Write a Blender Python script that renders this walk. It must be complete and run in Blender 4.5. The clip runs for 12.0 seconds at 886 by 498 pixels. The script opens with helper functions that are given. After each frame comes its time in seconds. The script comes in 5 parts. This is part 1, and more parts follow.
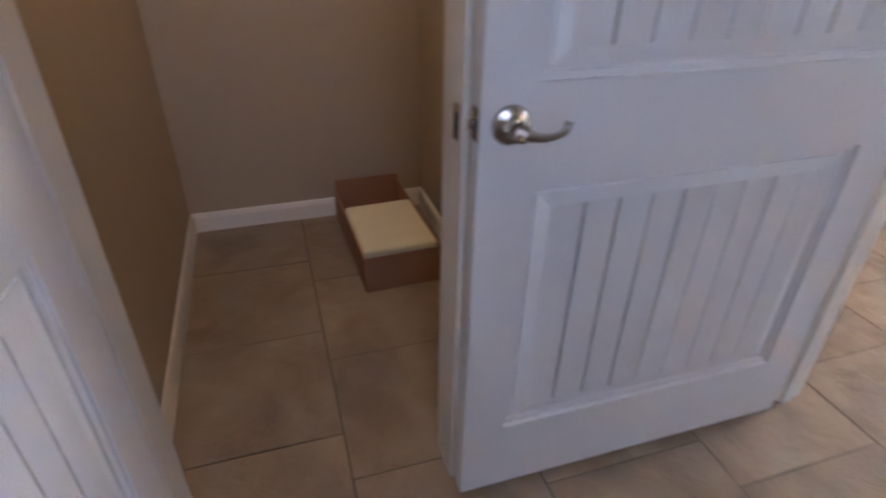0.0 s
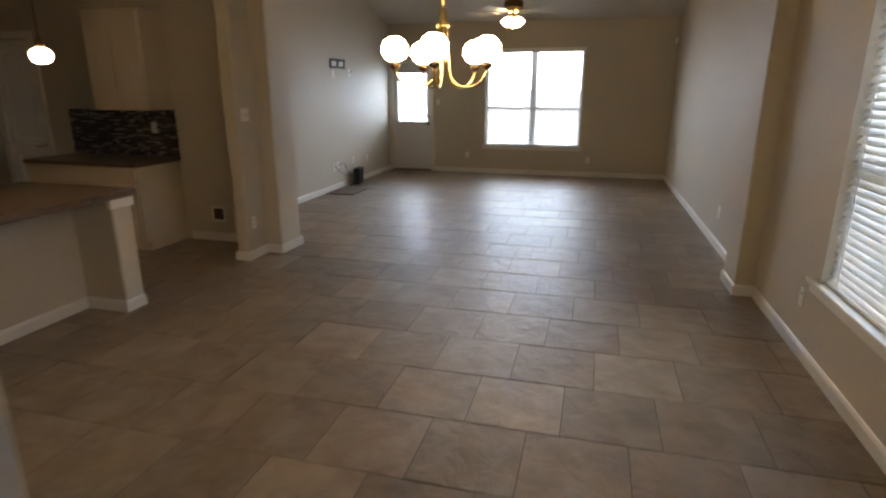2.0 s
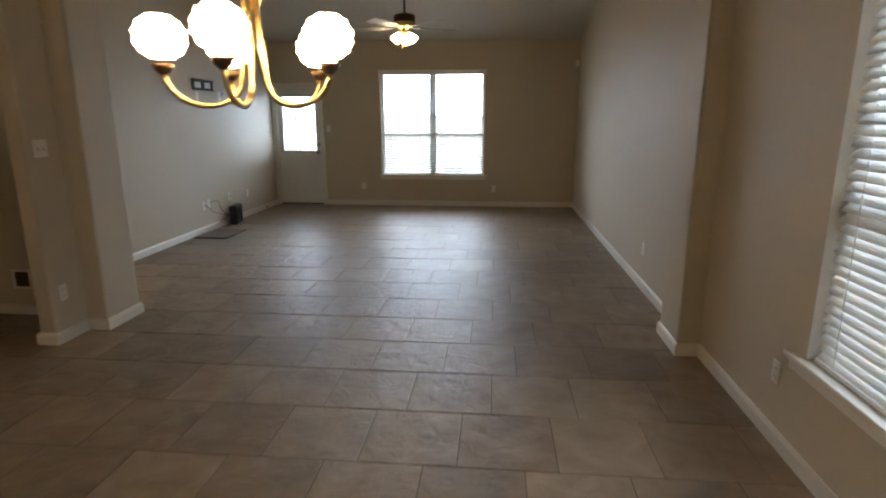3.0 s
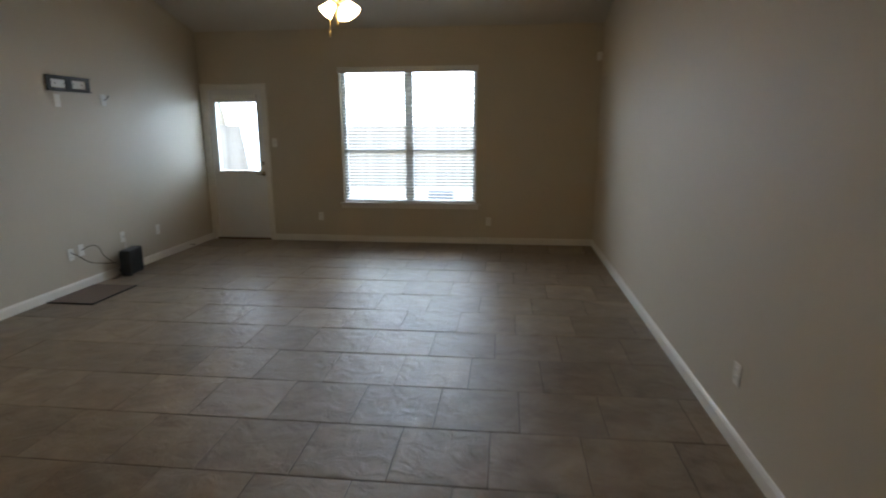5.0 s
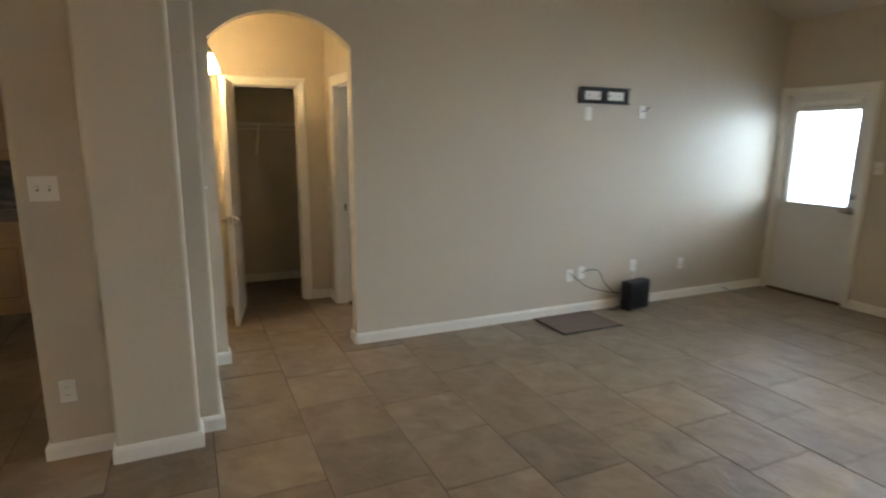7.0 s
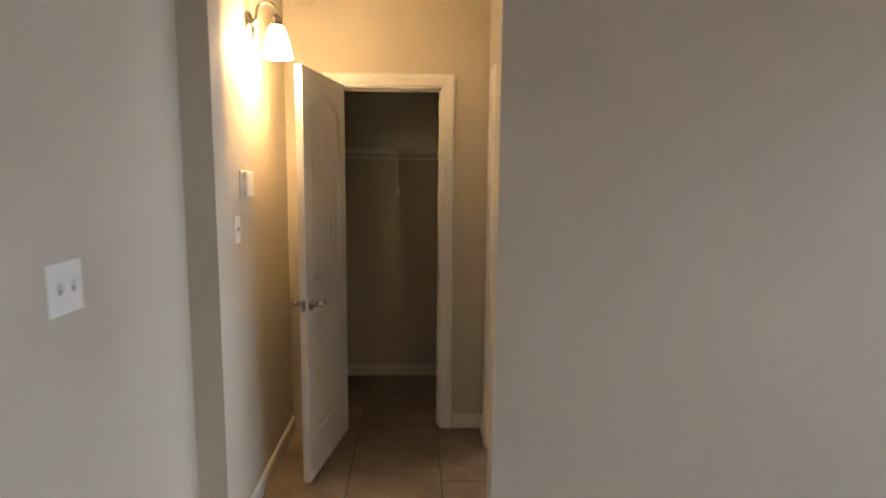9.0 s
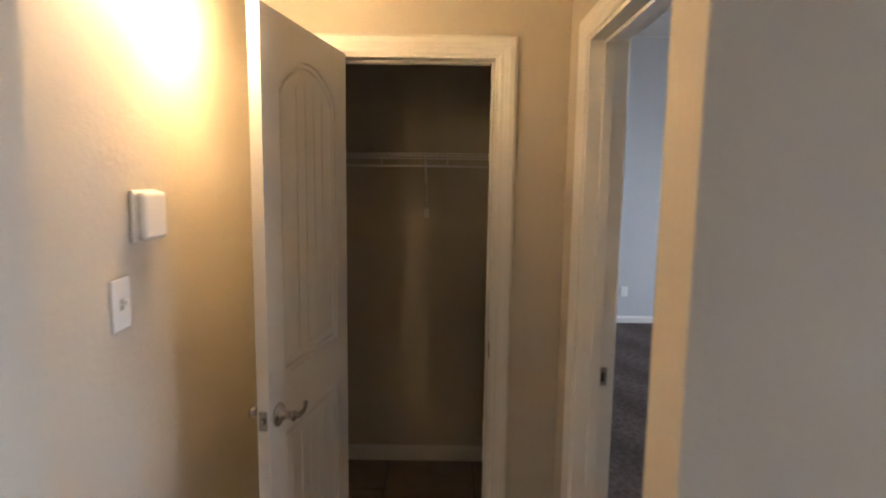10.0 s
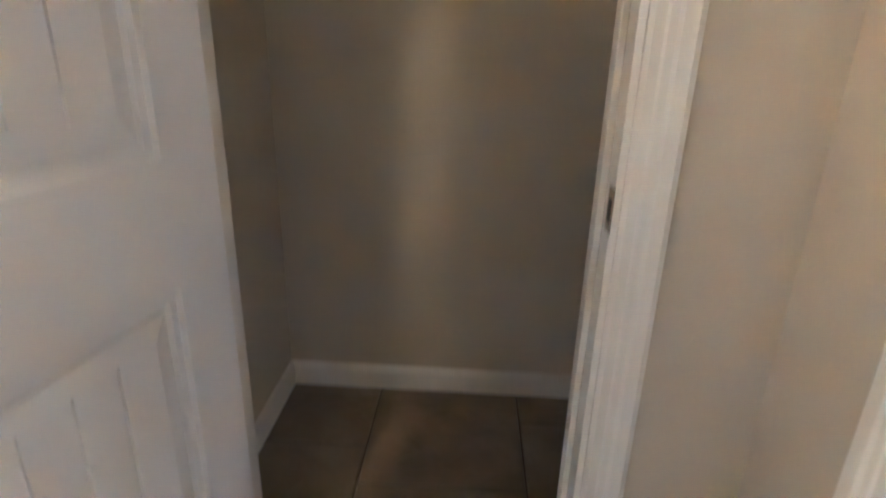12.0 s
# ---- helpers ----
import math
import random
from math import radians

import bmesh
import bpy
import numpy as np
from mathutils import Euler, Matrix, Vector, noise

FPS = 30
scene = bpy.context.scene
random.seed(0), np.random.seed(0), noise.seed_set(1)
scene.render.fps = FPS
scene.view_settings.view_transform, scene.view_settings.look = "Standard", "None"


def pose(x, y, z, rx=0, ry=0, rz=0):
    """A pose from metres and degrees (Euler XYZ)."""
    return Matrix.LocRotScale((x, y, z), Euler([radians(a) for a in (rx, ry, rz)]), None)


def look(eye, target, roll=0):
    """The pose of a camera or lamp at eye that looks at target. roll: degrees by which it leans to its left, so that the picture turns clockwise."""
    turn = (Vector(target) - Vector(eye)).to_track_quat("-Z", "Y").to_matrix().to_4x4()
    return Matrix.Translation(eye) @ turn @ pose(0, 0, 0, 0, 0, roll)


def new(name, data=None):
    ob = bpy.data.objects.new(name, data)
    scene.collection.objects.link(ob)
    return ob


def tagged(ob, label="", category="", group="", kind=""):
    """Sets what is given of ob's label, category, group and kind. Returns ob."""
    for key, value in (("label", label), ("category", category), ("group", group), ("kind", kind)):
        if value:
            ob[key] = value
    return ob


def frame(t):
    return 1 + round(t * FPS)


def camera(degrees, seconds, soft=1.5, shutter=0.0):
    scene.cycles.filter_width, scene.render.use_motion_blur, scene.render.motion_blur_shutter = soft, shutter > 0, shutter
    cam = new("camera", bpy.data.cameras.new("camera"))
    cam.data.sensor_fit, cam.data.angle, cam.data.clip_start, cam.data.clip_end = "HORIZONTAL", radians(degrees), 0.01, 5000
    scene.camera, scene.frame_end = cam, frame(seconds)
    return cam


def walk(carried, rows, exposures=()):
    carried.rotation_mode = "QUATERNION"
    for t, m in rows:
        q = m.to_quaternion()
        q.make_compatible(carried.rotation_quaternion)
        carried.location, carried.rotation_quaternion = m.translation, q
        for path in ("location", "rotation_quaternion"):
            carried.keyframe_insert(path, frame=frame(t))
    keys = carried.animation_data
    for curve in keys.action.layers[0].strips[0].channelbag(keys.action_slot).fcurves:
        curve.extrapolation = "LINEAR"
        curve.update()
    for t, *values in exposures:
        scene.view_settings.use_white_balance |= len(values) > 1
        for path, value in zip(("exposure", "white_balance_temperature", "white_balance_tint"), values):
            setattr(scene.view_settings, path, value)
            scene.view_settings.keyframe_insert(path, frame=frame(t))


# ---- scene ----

# camera ------------------------------------------------------------------
cam = camera(76.9, 12.0, soft=2.0, shutter=0.4)
PATH = [
    (0, (4.246, -11.885, 1.256), (2.629, -11.362, 0.201), 1.1),
    (0.3, (4.318, -11.832, 1.328), (2.782, -11.066, 0.300), 1.2),
    (0.6, (4.325, -11.766, 1.420), (2.983, -10.620, 0.488), 1.8),
    (1, (4.243, -11.538, 1.412), (3.226, -9.995, 0.645), 0.4),
    (1.6, (4.119, -11.137, 1.502), (3.467, -9.350, 0.882), 0.3),
    (2.2, (3.952, -10.677, 1.549), (3.530, -8.791, 1.035), 0.1),
    (2.5, (3.950, -10.374, 1.548), (3.634, -8.461, 1.059), 0.2),
    (3, (3.925, -9.794, 1.532), (3.746, -7.856, 1.072), -0.1),
    (4.8, (4.113, -7.617, 1.577), (3.961, -5.670, 1.146), -0.1),
    (5, (4.137, -7.401, 1.557), (3.917, -5.460, 1.126), -0.2),
    (5.5, (4.177, -6.930, 1.528), (3.590, -5.064, 1.111), -0.1),
    (6.0, (4.256, -6.482, 1.553), (3.165, -4.858, 1.143), 0.1),
    (6.5, (4.269, -6.101, 1.590), (2.763, -4.847, 1.189), 0.1),
    (7, (4.015, -5.730, 1.574), (2.231, -4.912, 1.186), 0.5),
    (7.2, (3.861, -5.569, 1.596), (2.019, -4.895, 1.207), 0.5),
    (8.8, (2.092, -4.893, 1.520), (0.114, -4.769, 1.255), 0.6),
    (9, (1.866, -4.885, 1.538), (-0.115, -4.793, 1.278), 0.6),
    (9.6, (1.146, -4.943, 1.574), (-0.837, -4.902, 1.321), 0.9),
    (10.1, (0.606, -4.933, 1.587), (-1.379, -4.950, 1.345), 0.7),
    (10.5, (0.211, -4.949, 1.632), (-1.771, -5.019, 1.375), 0.5),
    (11, (-0.256, -4.961, 1.637), (-2.241, -5.068, 1.417), 0.5),
    (11.3, (-0.478, -4.956, 1.543), (-2.460, -5.065, 1.340), 0.2),
    (11.5, (-0.586, -4.954, 1.439), (-2.568, -5.053, 1.192), 0.0),
    (11.8, (-0.652, -4.953, 1.240), (-2.579, -5.040, 0.727), 1.2),
    (12, (-0.637, -4.952, 1.146), (-2.512, -5.038, 0.457), 1.6),
]
EXPOSURES = [(0.0, 3.25, 5450, 20), (0.6, 2.7, 5650, 19), (1.0, 2.15, 6250, 16), (1.5, 1.9, 6450, 14), (2.0, 1.4, 6300, 14), (2.5, 1.27, 6300, 13), (3.0, 1.2, 6300, 12),
             (5.0, 0.9, 6100, 9), (5.5, 0.9, 6050, 8), (6.0, 1.25, 6200, 9), (6.5, 1.4, 6150, 8), (7.0, 1.75, 6150, 8), (9.0, 1.75, 6150, 16), (10.0, 1.8, 5900, 17), (10.6, 2.1, 6050, 21), (11.3, 2.8, 5500, 13), (11.6, 3.05, 5200, 13), (12.0, 3.4, 4700, 13)]
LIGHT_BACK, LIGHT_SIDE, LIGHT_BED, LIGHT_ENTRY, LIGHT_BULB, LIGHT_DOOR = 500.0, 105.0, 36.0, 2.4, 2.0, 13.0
E_GLOBE, E_SHADE, E_SCONCE, E_LAMP = 43.0, 18.0, 35.0, 150.0
walk(cam, [(t, look(eye, target, roll)) for t, eye, target, roll in PATH], EXPOSURES)

# world, sun, large lights -------------------------------------------------
world = bpy.data.worlds.new("sky")
scene.world = world
world.use_nodes = True
wn = world.node_tree.nodes
sky = wn.new("ShaderNodeTexSky")
sky.sky_type = "NISHITA"
sky.sun_disc = False
sky.sun_elevation, sky.sun_rotation = radians(50), radians(256)
wn["Background"].inputs["Strength"].default_value = 0.12
world.node_tree.links.new(sky.outputs["Color"], wn["Background"].inputs["Color"])

sun = new("sun", bpy.data.lights.new("sun", "SUN"))
sun.data.energy, sun.data.angle, sun.data.color = 5.0, radians(0.5), (1.0, 0.95, 0.88)
sun.matrix_world = look((-30, -7.5, 37), (0, 0, 0))


def window_light(name, eye, target, w, h, watts, color=(0.77, 0.89, 1.0)):
    """Sky light that stands just outside a window's opening."""
    ob = new(name, bpy.data.lights.new(name, "AREA"))
    ob.data.shape, ob.data.size, ob.data.size_y = "RECTANGLE", w, h
    ob.data.energy, ob.data.color = watts, color
    ob.matrix_world = look(eye, target)
    return ob


window_light("sky_light_back", (2.7, 2.5, 3.05), (2.6, -3.0, 0.7), 8.0, 3.2, LIGHT_BACK)
window_light("sky_light_side", (6.9, -7.89, 2.3), (2.0, -7.89, 0.9), 5.0, 3.0, LIGHT_SIDE)
window_light("sky_light_door", (0.60, 0.36, 1.45), (-0.35, -0.9, 1.2), 0.9, 1.05, LIGHT_DOOR, (0.66, 0.84, 1.0))
window_light("sky_light_bedroom", (-2.9, 0.6, 1.5), (-2.9, -3.0, 1.2), 2.2, 1.9, LIGHT_BED, (0.90, 0.95, 1.0))
# added fill lamp for the entry doors and closet; its source is unseen
window_light("fill_light_entry", (5.85, -11.90, 2.15), (3.4, -11.40, 0.6), 1.2, 1.3, LIGHT_ENTRY, (0.98, 0.93, 0.96))
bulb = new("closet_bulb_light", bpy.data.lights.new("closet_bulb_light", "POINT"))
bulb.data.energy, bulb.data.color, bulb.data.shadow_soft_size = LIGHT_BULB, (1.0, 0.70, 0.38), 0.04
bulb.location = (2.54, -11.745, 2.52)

# materials ------------------------------------------------------------------


def shade(name, color, rough=0.6, metal=0.0, spots=0.06, scale=6.0, bump=0.0, bump_scale=120.0, spec=0.5, coat=0.0, random_tone=0.0, fine=90.0, tint=None):
    """A surface with two scales of tone variation, a gloss that varies a little, and fine relief."""
    m = bpy.data.materials.new(name)
    m.use_nodes = True
    nt = m.node_tree
    b = nt.nodes["Principled BSDF"]
    tc = nt.nodes.new("ShaderNodeTexCoord")
    big = nt.nodes.new("ShaderNodeTexNoise")
    big.inputs["Scale"].default_value, big.inputs["Detail"].default_value = scale, 4
    small = nt.nodes.new("ShaderNodeTexNoise")
    small.inputs["Scale"].default_value, small.inputs["Detail"].default_value = fine, 3
    nt.links.new(tc.outputs["Object"], big.inputs["Vector"])
    nt.links.new(tc.outputs["Object"], small.inputs["Vector"])
    add = nt.nodes.new("ShaderNodeMath")
    add.operation = "MULTIPLY_ADD"
    add.inputs[1].default_value, add.inputs[2].default_value = 0.35, 0.0
    nt.links.new(small.outputs["Fac"], add.inputs[0])
    tot = nt.nodes.new("ShaderNodeMath")
    tot.operation = "ADD"
    nt.links.new(big.outputs["Fac"], tot.inputs[0])
    nt.links.new(add.outputs[0], tot.inputs[1])
    ramp = nt.nodes.new("ShaderNodeMapRange")
    ramp.inputs["From Min"].default_value, ramp.inputs["From Max"].default_value = 0.35, 1.0
    ramp.inputs["To Min"].default_value, ramp.inputs["To Max"].default_value = 1 - spots, 1 + spots
    nt.links.new(tot.outputs[0], ramp.inputs["Value"])
    factor = ramp.outputs[0]
    if random_tone:
        info = nt.nodes.new("ShaderNodeObjectInfo")
        r = nt.nodes.new("ShaderNodeMapRange")
        r.inputs["To Min"].default_value, r.inputs["To Max"].default_value = 1 - random_tone, 1 + random_tone
        nt.links.new(info.outputs["Random"], r.inputs["Value"])
        mul = nt.nodes.new("ShaderNodeMath")
        mul.operation = "MULTIPLY"
        nt.links.new(factor, mul.inputs[0])
        nt.links.new(r.outputs[0], mul.inputs[1])
        factor = mul.outputs[0]
    mix = nt.nodes.new("ShaderNodeVectorMath")
    mix.operation = "SCALE"
    mix.inputs[0].default_value = color
    nt.links.new(factor, mix.inputs["Scale"])
    nt.links.new(mix.outputs[0], b.inputs["Base Color"])
    rr = nt.nodes.new("ShaderNodeMapRange")
    rr.inputs["To Min"].default_value, rr.inputs["To Max"].default_value = max(0.02, rough - 0.08), min(1, rough + 0.08)
    nt.links.new(big.outputs["Fac"], rr.inputs["Value"])
    nt.links.new(rr.outputs[0], b.inputs["Roughness"])
    b.inputs["Metallic"].default_value = metal
    b.inputs["Specular IOR Level"].default_value = spec
    b.inputs["Coat Weight"].default_value = coat
    if bump:
        n = nt.nodes.new("ShaderNodeTexNoise")
        n.inputs["Scale"].default_value, n.inputs["Detail"].default_value = bump_scale, 4
        nt.links.new(tc.outputs["Object"], n.inputs["Vector"])
        bp = nt.nodes.new("ShaderNodeBump")
        bp.inputs["Strength"].default_value, bp.inputs["Distance"].default_value = bump, 0.004
        nt.links.new(n.outputs["Fac"], bp.inputs["Height"])
        nt.links.new(bp.outputs[0], b.inputs["Normal"])
    return m


def glow(name, color, strength):
    m = bpy.data.materials.new(name)
    m.use_nodes = True
    b = m.node_tree.nodes["Principled BSDF"]
    b.inputs["Base Color"].default_value = (0.9, 0.88, 0.82, 1)
    b.inputs["Roughness"].default_value = 0.3
    b.inputs["Emission Color"].default_value = (*color, 1)
    b.inputs["Emission Strength"].default_value = strength
    return m


def glass(name):
    m = bpy.data.materials.new(name)
    m.use_nodes = True
    b = m.node_tree.nodes["Principled BSDF"]
    b.inputs["Base Color"].default_value = (1, 1, 1, 1)
    b.inputs["Roughness"].default_value = 0.0
    b.inputs["IOR"].default_value = 1.45
    b.inputs["Transmission Weight"].default_value = 1.0
    return m


def tile_material():
    """Beige-grey porcelain with a cloudy glaze and a slate-like cleft surface."""
    m = bpy.data.materials.new("floor_tile")
    m.use_nodes = True
    nt = m.node_tree
    L = nt.links.new
    b = nt.nodes["Principled BSDF"]
    geo = nt.nodes.new("ShaderNodeNewGeometry")
    info = nt.nodes.new("ShaderNodeObjectInfo")
    add = nt.nodes.new("ShaderNodeMath")
    add.operation = "ADD"
    L(info.outputs["Random"], add.inputs[0])
    L(geo.outputs["Random Per Island"], add.inputs[1])
    fr = nt.nodes.new("ShaderNodeMath")
    fr.operation = "FRACT"
    L(add.outputs[0], fr.inputs[0])
    off = nt.nodes.new("ShaderNodeVectorMath")
    off.operation = "SCALE"
    off.inputs[0].default_value = (37.0, 61.0, 13.0)
    L(fr.outputs[0], off.inputs["Scale"])
    pos = nt.nodes.new("ShaderNodeVectorMath")
    pos.operation = "ADD"
    L(geo.outputs["Position"], pos.inputs[0])
    L(off.outputs[0], pos.inputs[1])

    def noise_tex(scale, detail, dist=0.0):
        n = nt.nodes.new("ShaderNodeTexNoise")
        n.inputs["Scale"].default_value, n.inputs["Detail"].default_value, n.inputs["Distortion"].default_value = scale, detail, dist
        L(pos.outputs[0], n.inputs["Vector"])
        return n
    cloud = noise_tex(5.2, 8, 0.5)
    speck = noise_tex(70.0, 3)
    cr = nt.nodes.new("ShaderNodeValToRGB")
    cr.color_ramp.elements[0].position, cr.color_ramp.elements[0].color = 0.3, (*TILE_DARK, 1)
    cr.color_ramp.elements[1].position, cr.color_ramp.elements[1].color = 0.72, (*TILE_LIGHT, 1)
    L(cloud.outputs["Fac"], cr.inputs["Fac"])
    tone = nt.nodes.new("ShaderNodeMapRange")
    tone.inputs["To Min"].default_value, tone.inputs["To Max"].default_value = 0.80, 1.13
    L(fr.outputs[0], tone.inputs["Value"])
    sp = nt.nodes.new("ShaderNodeMapRange")
    sp.inputs["To Min"].default_value, sp.inputs["To Max"].default_value = 0.93, 1.07
    L(speck.outputs["Fac"], sp.inputs["Value"])
    mul = nt.nodes.new("ShaderNodeMath")
    mul.operation = "MULTIPLY"
    L(tone.outputs[0], mul.inputs[0])
    L(sp.outputs[0], mul.inputs[1])
    sc = nt.nodes.new("ShaderNodeVectorMath")
    sc.operation = "SCALE"
    ochre = noise_tex(2.6, 5, 0.8)
    orr = nt.nodes.new("ShaderNodeMapRange")
    orr.inputs["From Min"].default_value, orr.inputs["From Max"].default_value, orr.inputs["To Max"].default_value = 0.45, 0.7, 0.45
    L(ochre.outputs["Fac"], orr.inputs["Value"])
    om = nt.nodes.new("ShaderNodeMixRGB")
    om.inputs["Color2"].default_value = (0.25, 0.188, 0.112, 1)
    L(orr.outputs[0], om.inputs["Fac"])
    L(cr.outputs[0], om.inputs["Color1"])
    L(om.outputs[0], sc.inputs[0])
    L(mul.outputs[0], sc.inputs["Scale"])
    L(sc.outputs[0], b.inputs["Base Color"])
    rg = nt.nodes.new("ShaderNodeMapRange")
    rg.inputs["To Min"].default_value, rg.inputs["To Max"].default_value = 0.29, 0.53
    L(cloud.outputs["Fac"], rg.inputs["Value"])
    L(rg.outputs[0], b.inputs["Roughness"])
    b.inputs["Specular IOR Level"].default_value = 0.5
    cleft = noise_tex(7.0, 9, 1.1)
    cleft.inputs["Roughness"].default_value = 0.62
    flakes = nt.nodes.new("ShaderNodeTexVoronoi")
    flakes.feature = "SMOOTH_F1"
    flakes.inputs["Scale"].default_value = 11.0
    warp = nt.nodes.new("ShaderNodeMixRGB")
    warp.inputs["Fac"].default_value = 0.12
    L(pos.outputs[0], warp.inputs["Color1"])
    L(cleft.outputs["Color"], warp.inputs["Color2"])
    L(warp.outputs[0], flakes.inputs["Vector"])
    hsum = nt.nodes.new("ShaderNodeMath")
    hsum.operation = "MULTIPLY_ADD"
    hsum.inputs[1].default_value = 0.35
    L(flakes.outputs["Distance"], hsum.inputs[0])
    L(cleft.outputs["Fac"], hsum.inputs[2])
    bp = nt.nodes.new("ShaderNodeBump")
    bp.inputs["Strength"].default_value, bp.inputs["Distance"].default_value = 0.8, 0.012
    L(hsum.outputs[0], bp.inputs["Height"])
    L(bp.outputs[0], b.inputs["Normal"])
    return m


TILE_DARK, TILE_LIGHT = (0.178, 0.128, 0.086), (0.320, 0.252, 0.181)
WALL = shade("greige_wall_paint", (0.518, 0.460, 0.364), 0.62, spots=0.025, scale=1.6, bump=0.3, bump_scale=55, fine=14)
BED_WALL = shade("grey_bedroom_paint", (0.50, 0.50, 0.49), 0.75, spots=0.025, scale=1.6, bump=0.15, bump_scale=55, fine=14)
CEIL = shade("ceiling_paint", (0.55, 0.52, 0.47), 0.85, spots=0.03, scale=1.2, bump=0.25, bump_scale=45, fine=20)
TRIM = shade("white_trim_paint", (0.72, 0.69, 0.63), 0.38, spots=0.03, scale=5, bump=0.03, bump_scale=200)
DOOR = shade("white_door_paint", (0.72, 0.71, 0.70), 0.36, spots=0.02, scale=4, bump=0.06, bump_scale=150)
NICKEL = shade("satin_nickel", (0.50, 0.47, 0.43), 0.24, metal=1.0, spots=0.05, scale=40)
BRASS = shade("antique_brass", (0.50, 0.38, 0.17), 0.3, metal=1.0, spots=0.1, scale=30)
PLASTIC = shade("white_plastic", (0.76, 0.74, 0.69), 0.35, spots=0.02, scale=20)
SLOT = shade("dark_slot", (0.02, 0.02, 0.02), 0.6)
GREY_SLOT = shade("grey_slot", (0.26, 0.25, 0.23), 0.6)
BLACK = shade("black_plastic", (0.010, 0.010, 0.011), 0.5, spots=0.15, scale=30, bump=0.1)
IRON = shade("black_powder_coat", (0.02, 0.02, 0.021), 0.5, metal=0.4, spots=0.1, scale=40)
BLIND = shade("white_blind_slat", (0.78, 0.78, 0.76), 0.45, spots=0.02, scale=8)
VINYL = shade("white_vinyl_frame", (0.72, 0.72, 0.70), 0.4, spots=0.02, scale=8)
GLASS = glass("clear_window_glass")
MAT_SLATE = shade("brown_mat_pile", (0.155, 0.108, 0.085), 0.6, spots=0.2, scale=12, bump=0.2, bump_scale=40)
CARPET = shade("taupe_carpet", (0.115, 0.09, 0.08), 0.95, spots=0.6, scale=38, bump=1.0, bump_scale=110, fine=150, spec=0.1)


def carpet_stripes(m):
    """Soft slanting bands of brushed pile over the carpet's colour."""
    nt = m.node_tree
    tc = nt.nodes.new("ShaderNodeTexCoord")
    wv = nt.nodes.new("ShaderNodeTexWave")
    wv.inputs["Scale"].default_value, wv.inputs["Distortion"].default_value = 0.55, 2.0
    mp = nt.nodes.new("ShaderNodeMapping")
    mp.inputs["Rotation"].default_value = (0, 0, radians(62))
    nt.links.new(tc.outputs["Object"], mp.inputs["Vector"])
    nt.links.new(mp.outputs[0], wv.inputs["Vector"])
    b = nt.nodes["Principled BSDF"]
    src = b.inputs["Base Color"].links[0].from_socket
    r = nt.nodes.new("ShaderNodeMapRange")
    r.inputs["To Min"].default_value, r.inputs["To Max"].default_value = 0.82, 1.20
    nt.links.new(wv.outputs["Fac"], r.inputs["Value"])
    s = nt.nodes.new("ShaderNodeVectorMath")
    s.operation = "SCALE"
    nt.links.new(src, s.inputs[0])
    nt.links.new(r.outputs[0], s.inputs["Scale"])
    nt.links.new(s.outputs[0], b.inputs["Base Color"])


carpet_stripes(CARPET)
GROUT = shade("dark_grout", (0.105, 0.085, 0.066), 0.9, spots=0.15, scale=20, bump=0.3)
TILE = tile_material()
WOOD = shade("maple_cabinet", (0.46, 0.30, 0.16), 0.42, spots=0.12, scale=3, bump=0.05)
CAB_WHITE = shade("cream_cabinet", (0.66, 0.56, 0.42), 0.42, spots=0.04, scale=4, bump=0.05)
COUNTER = shade("brown_granite_laminate", (0.15, 0.10, 0.066), 0.3, spots=0.4, scale=60, fine=220)
MOSAIC = shade("dark_glass_mosaic", (0.055, 0.05, 0.055), 0.2, spots=0.2, scale=20, random_tone=0.8)
MOSAIC_LIGHT = shade("pale_stone_mosaic", (0.17, 0.155, 0.15), 0.35, spots=0.2, scale=20, random_tone=0.6)
CARD = shade("brown_cardboard", (0.32, 0.16, 0.085), 0.85, spots=0.08, scale=10, bump=0.1, bump_scale=90)
FOAM = shade("cream_foam", (0.70, 0.65, 0.47), 0.7, spots=0.06, scale=14, bump=0.15, bump_scale=160)
WIRE = shade("white_coated_wire", (0.70, 0.68, 0.64), 0.35, spots=0.02)
FAN_BLADE = shade("whitewashed_fan_blade", (0.55, 0.53, 0.49), 0.45, spots=0.06, scale=8)
BRONZE = shade("dark_bronze", (0.09, 0.055, 0.03), 0.4, metal=0.8, spots=0.1, scale=30)
CONCRETE = shade("patio_concrete", (0.58, 0.565, 0.53), 0.9, spots=0.12, scale=2, bump=0.3)
GRASS = shade("lawn", (0.10, 0.13, 0.05), 0.95, spots=0.3, scale=4, bump=0.8, bump_scale=60)
FENCE = shade("weathered_fence", (0.58, 0.54, 0.48), 0.85, spots=0.15, scale=4, bump=0.3, random_tone=0.15)
ROOM_A_WALL = shade("tan_wall_paint", (0.42, 0.335, 0.23), 0.75, spots=0.03, scale=1.6, bump=0.18, bump_scale=55, fine=14)
GLOBE = glow("lit_globe_glass", (1.0, 0.70, 0.36), E_GLOBE)


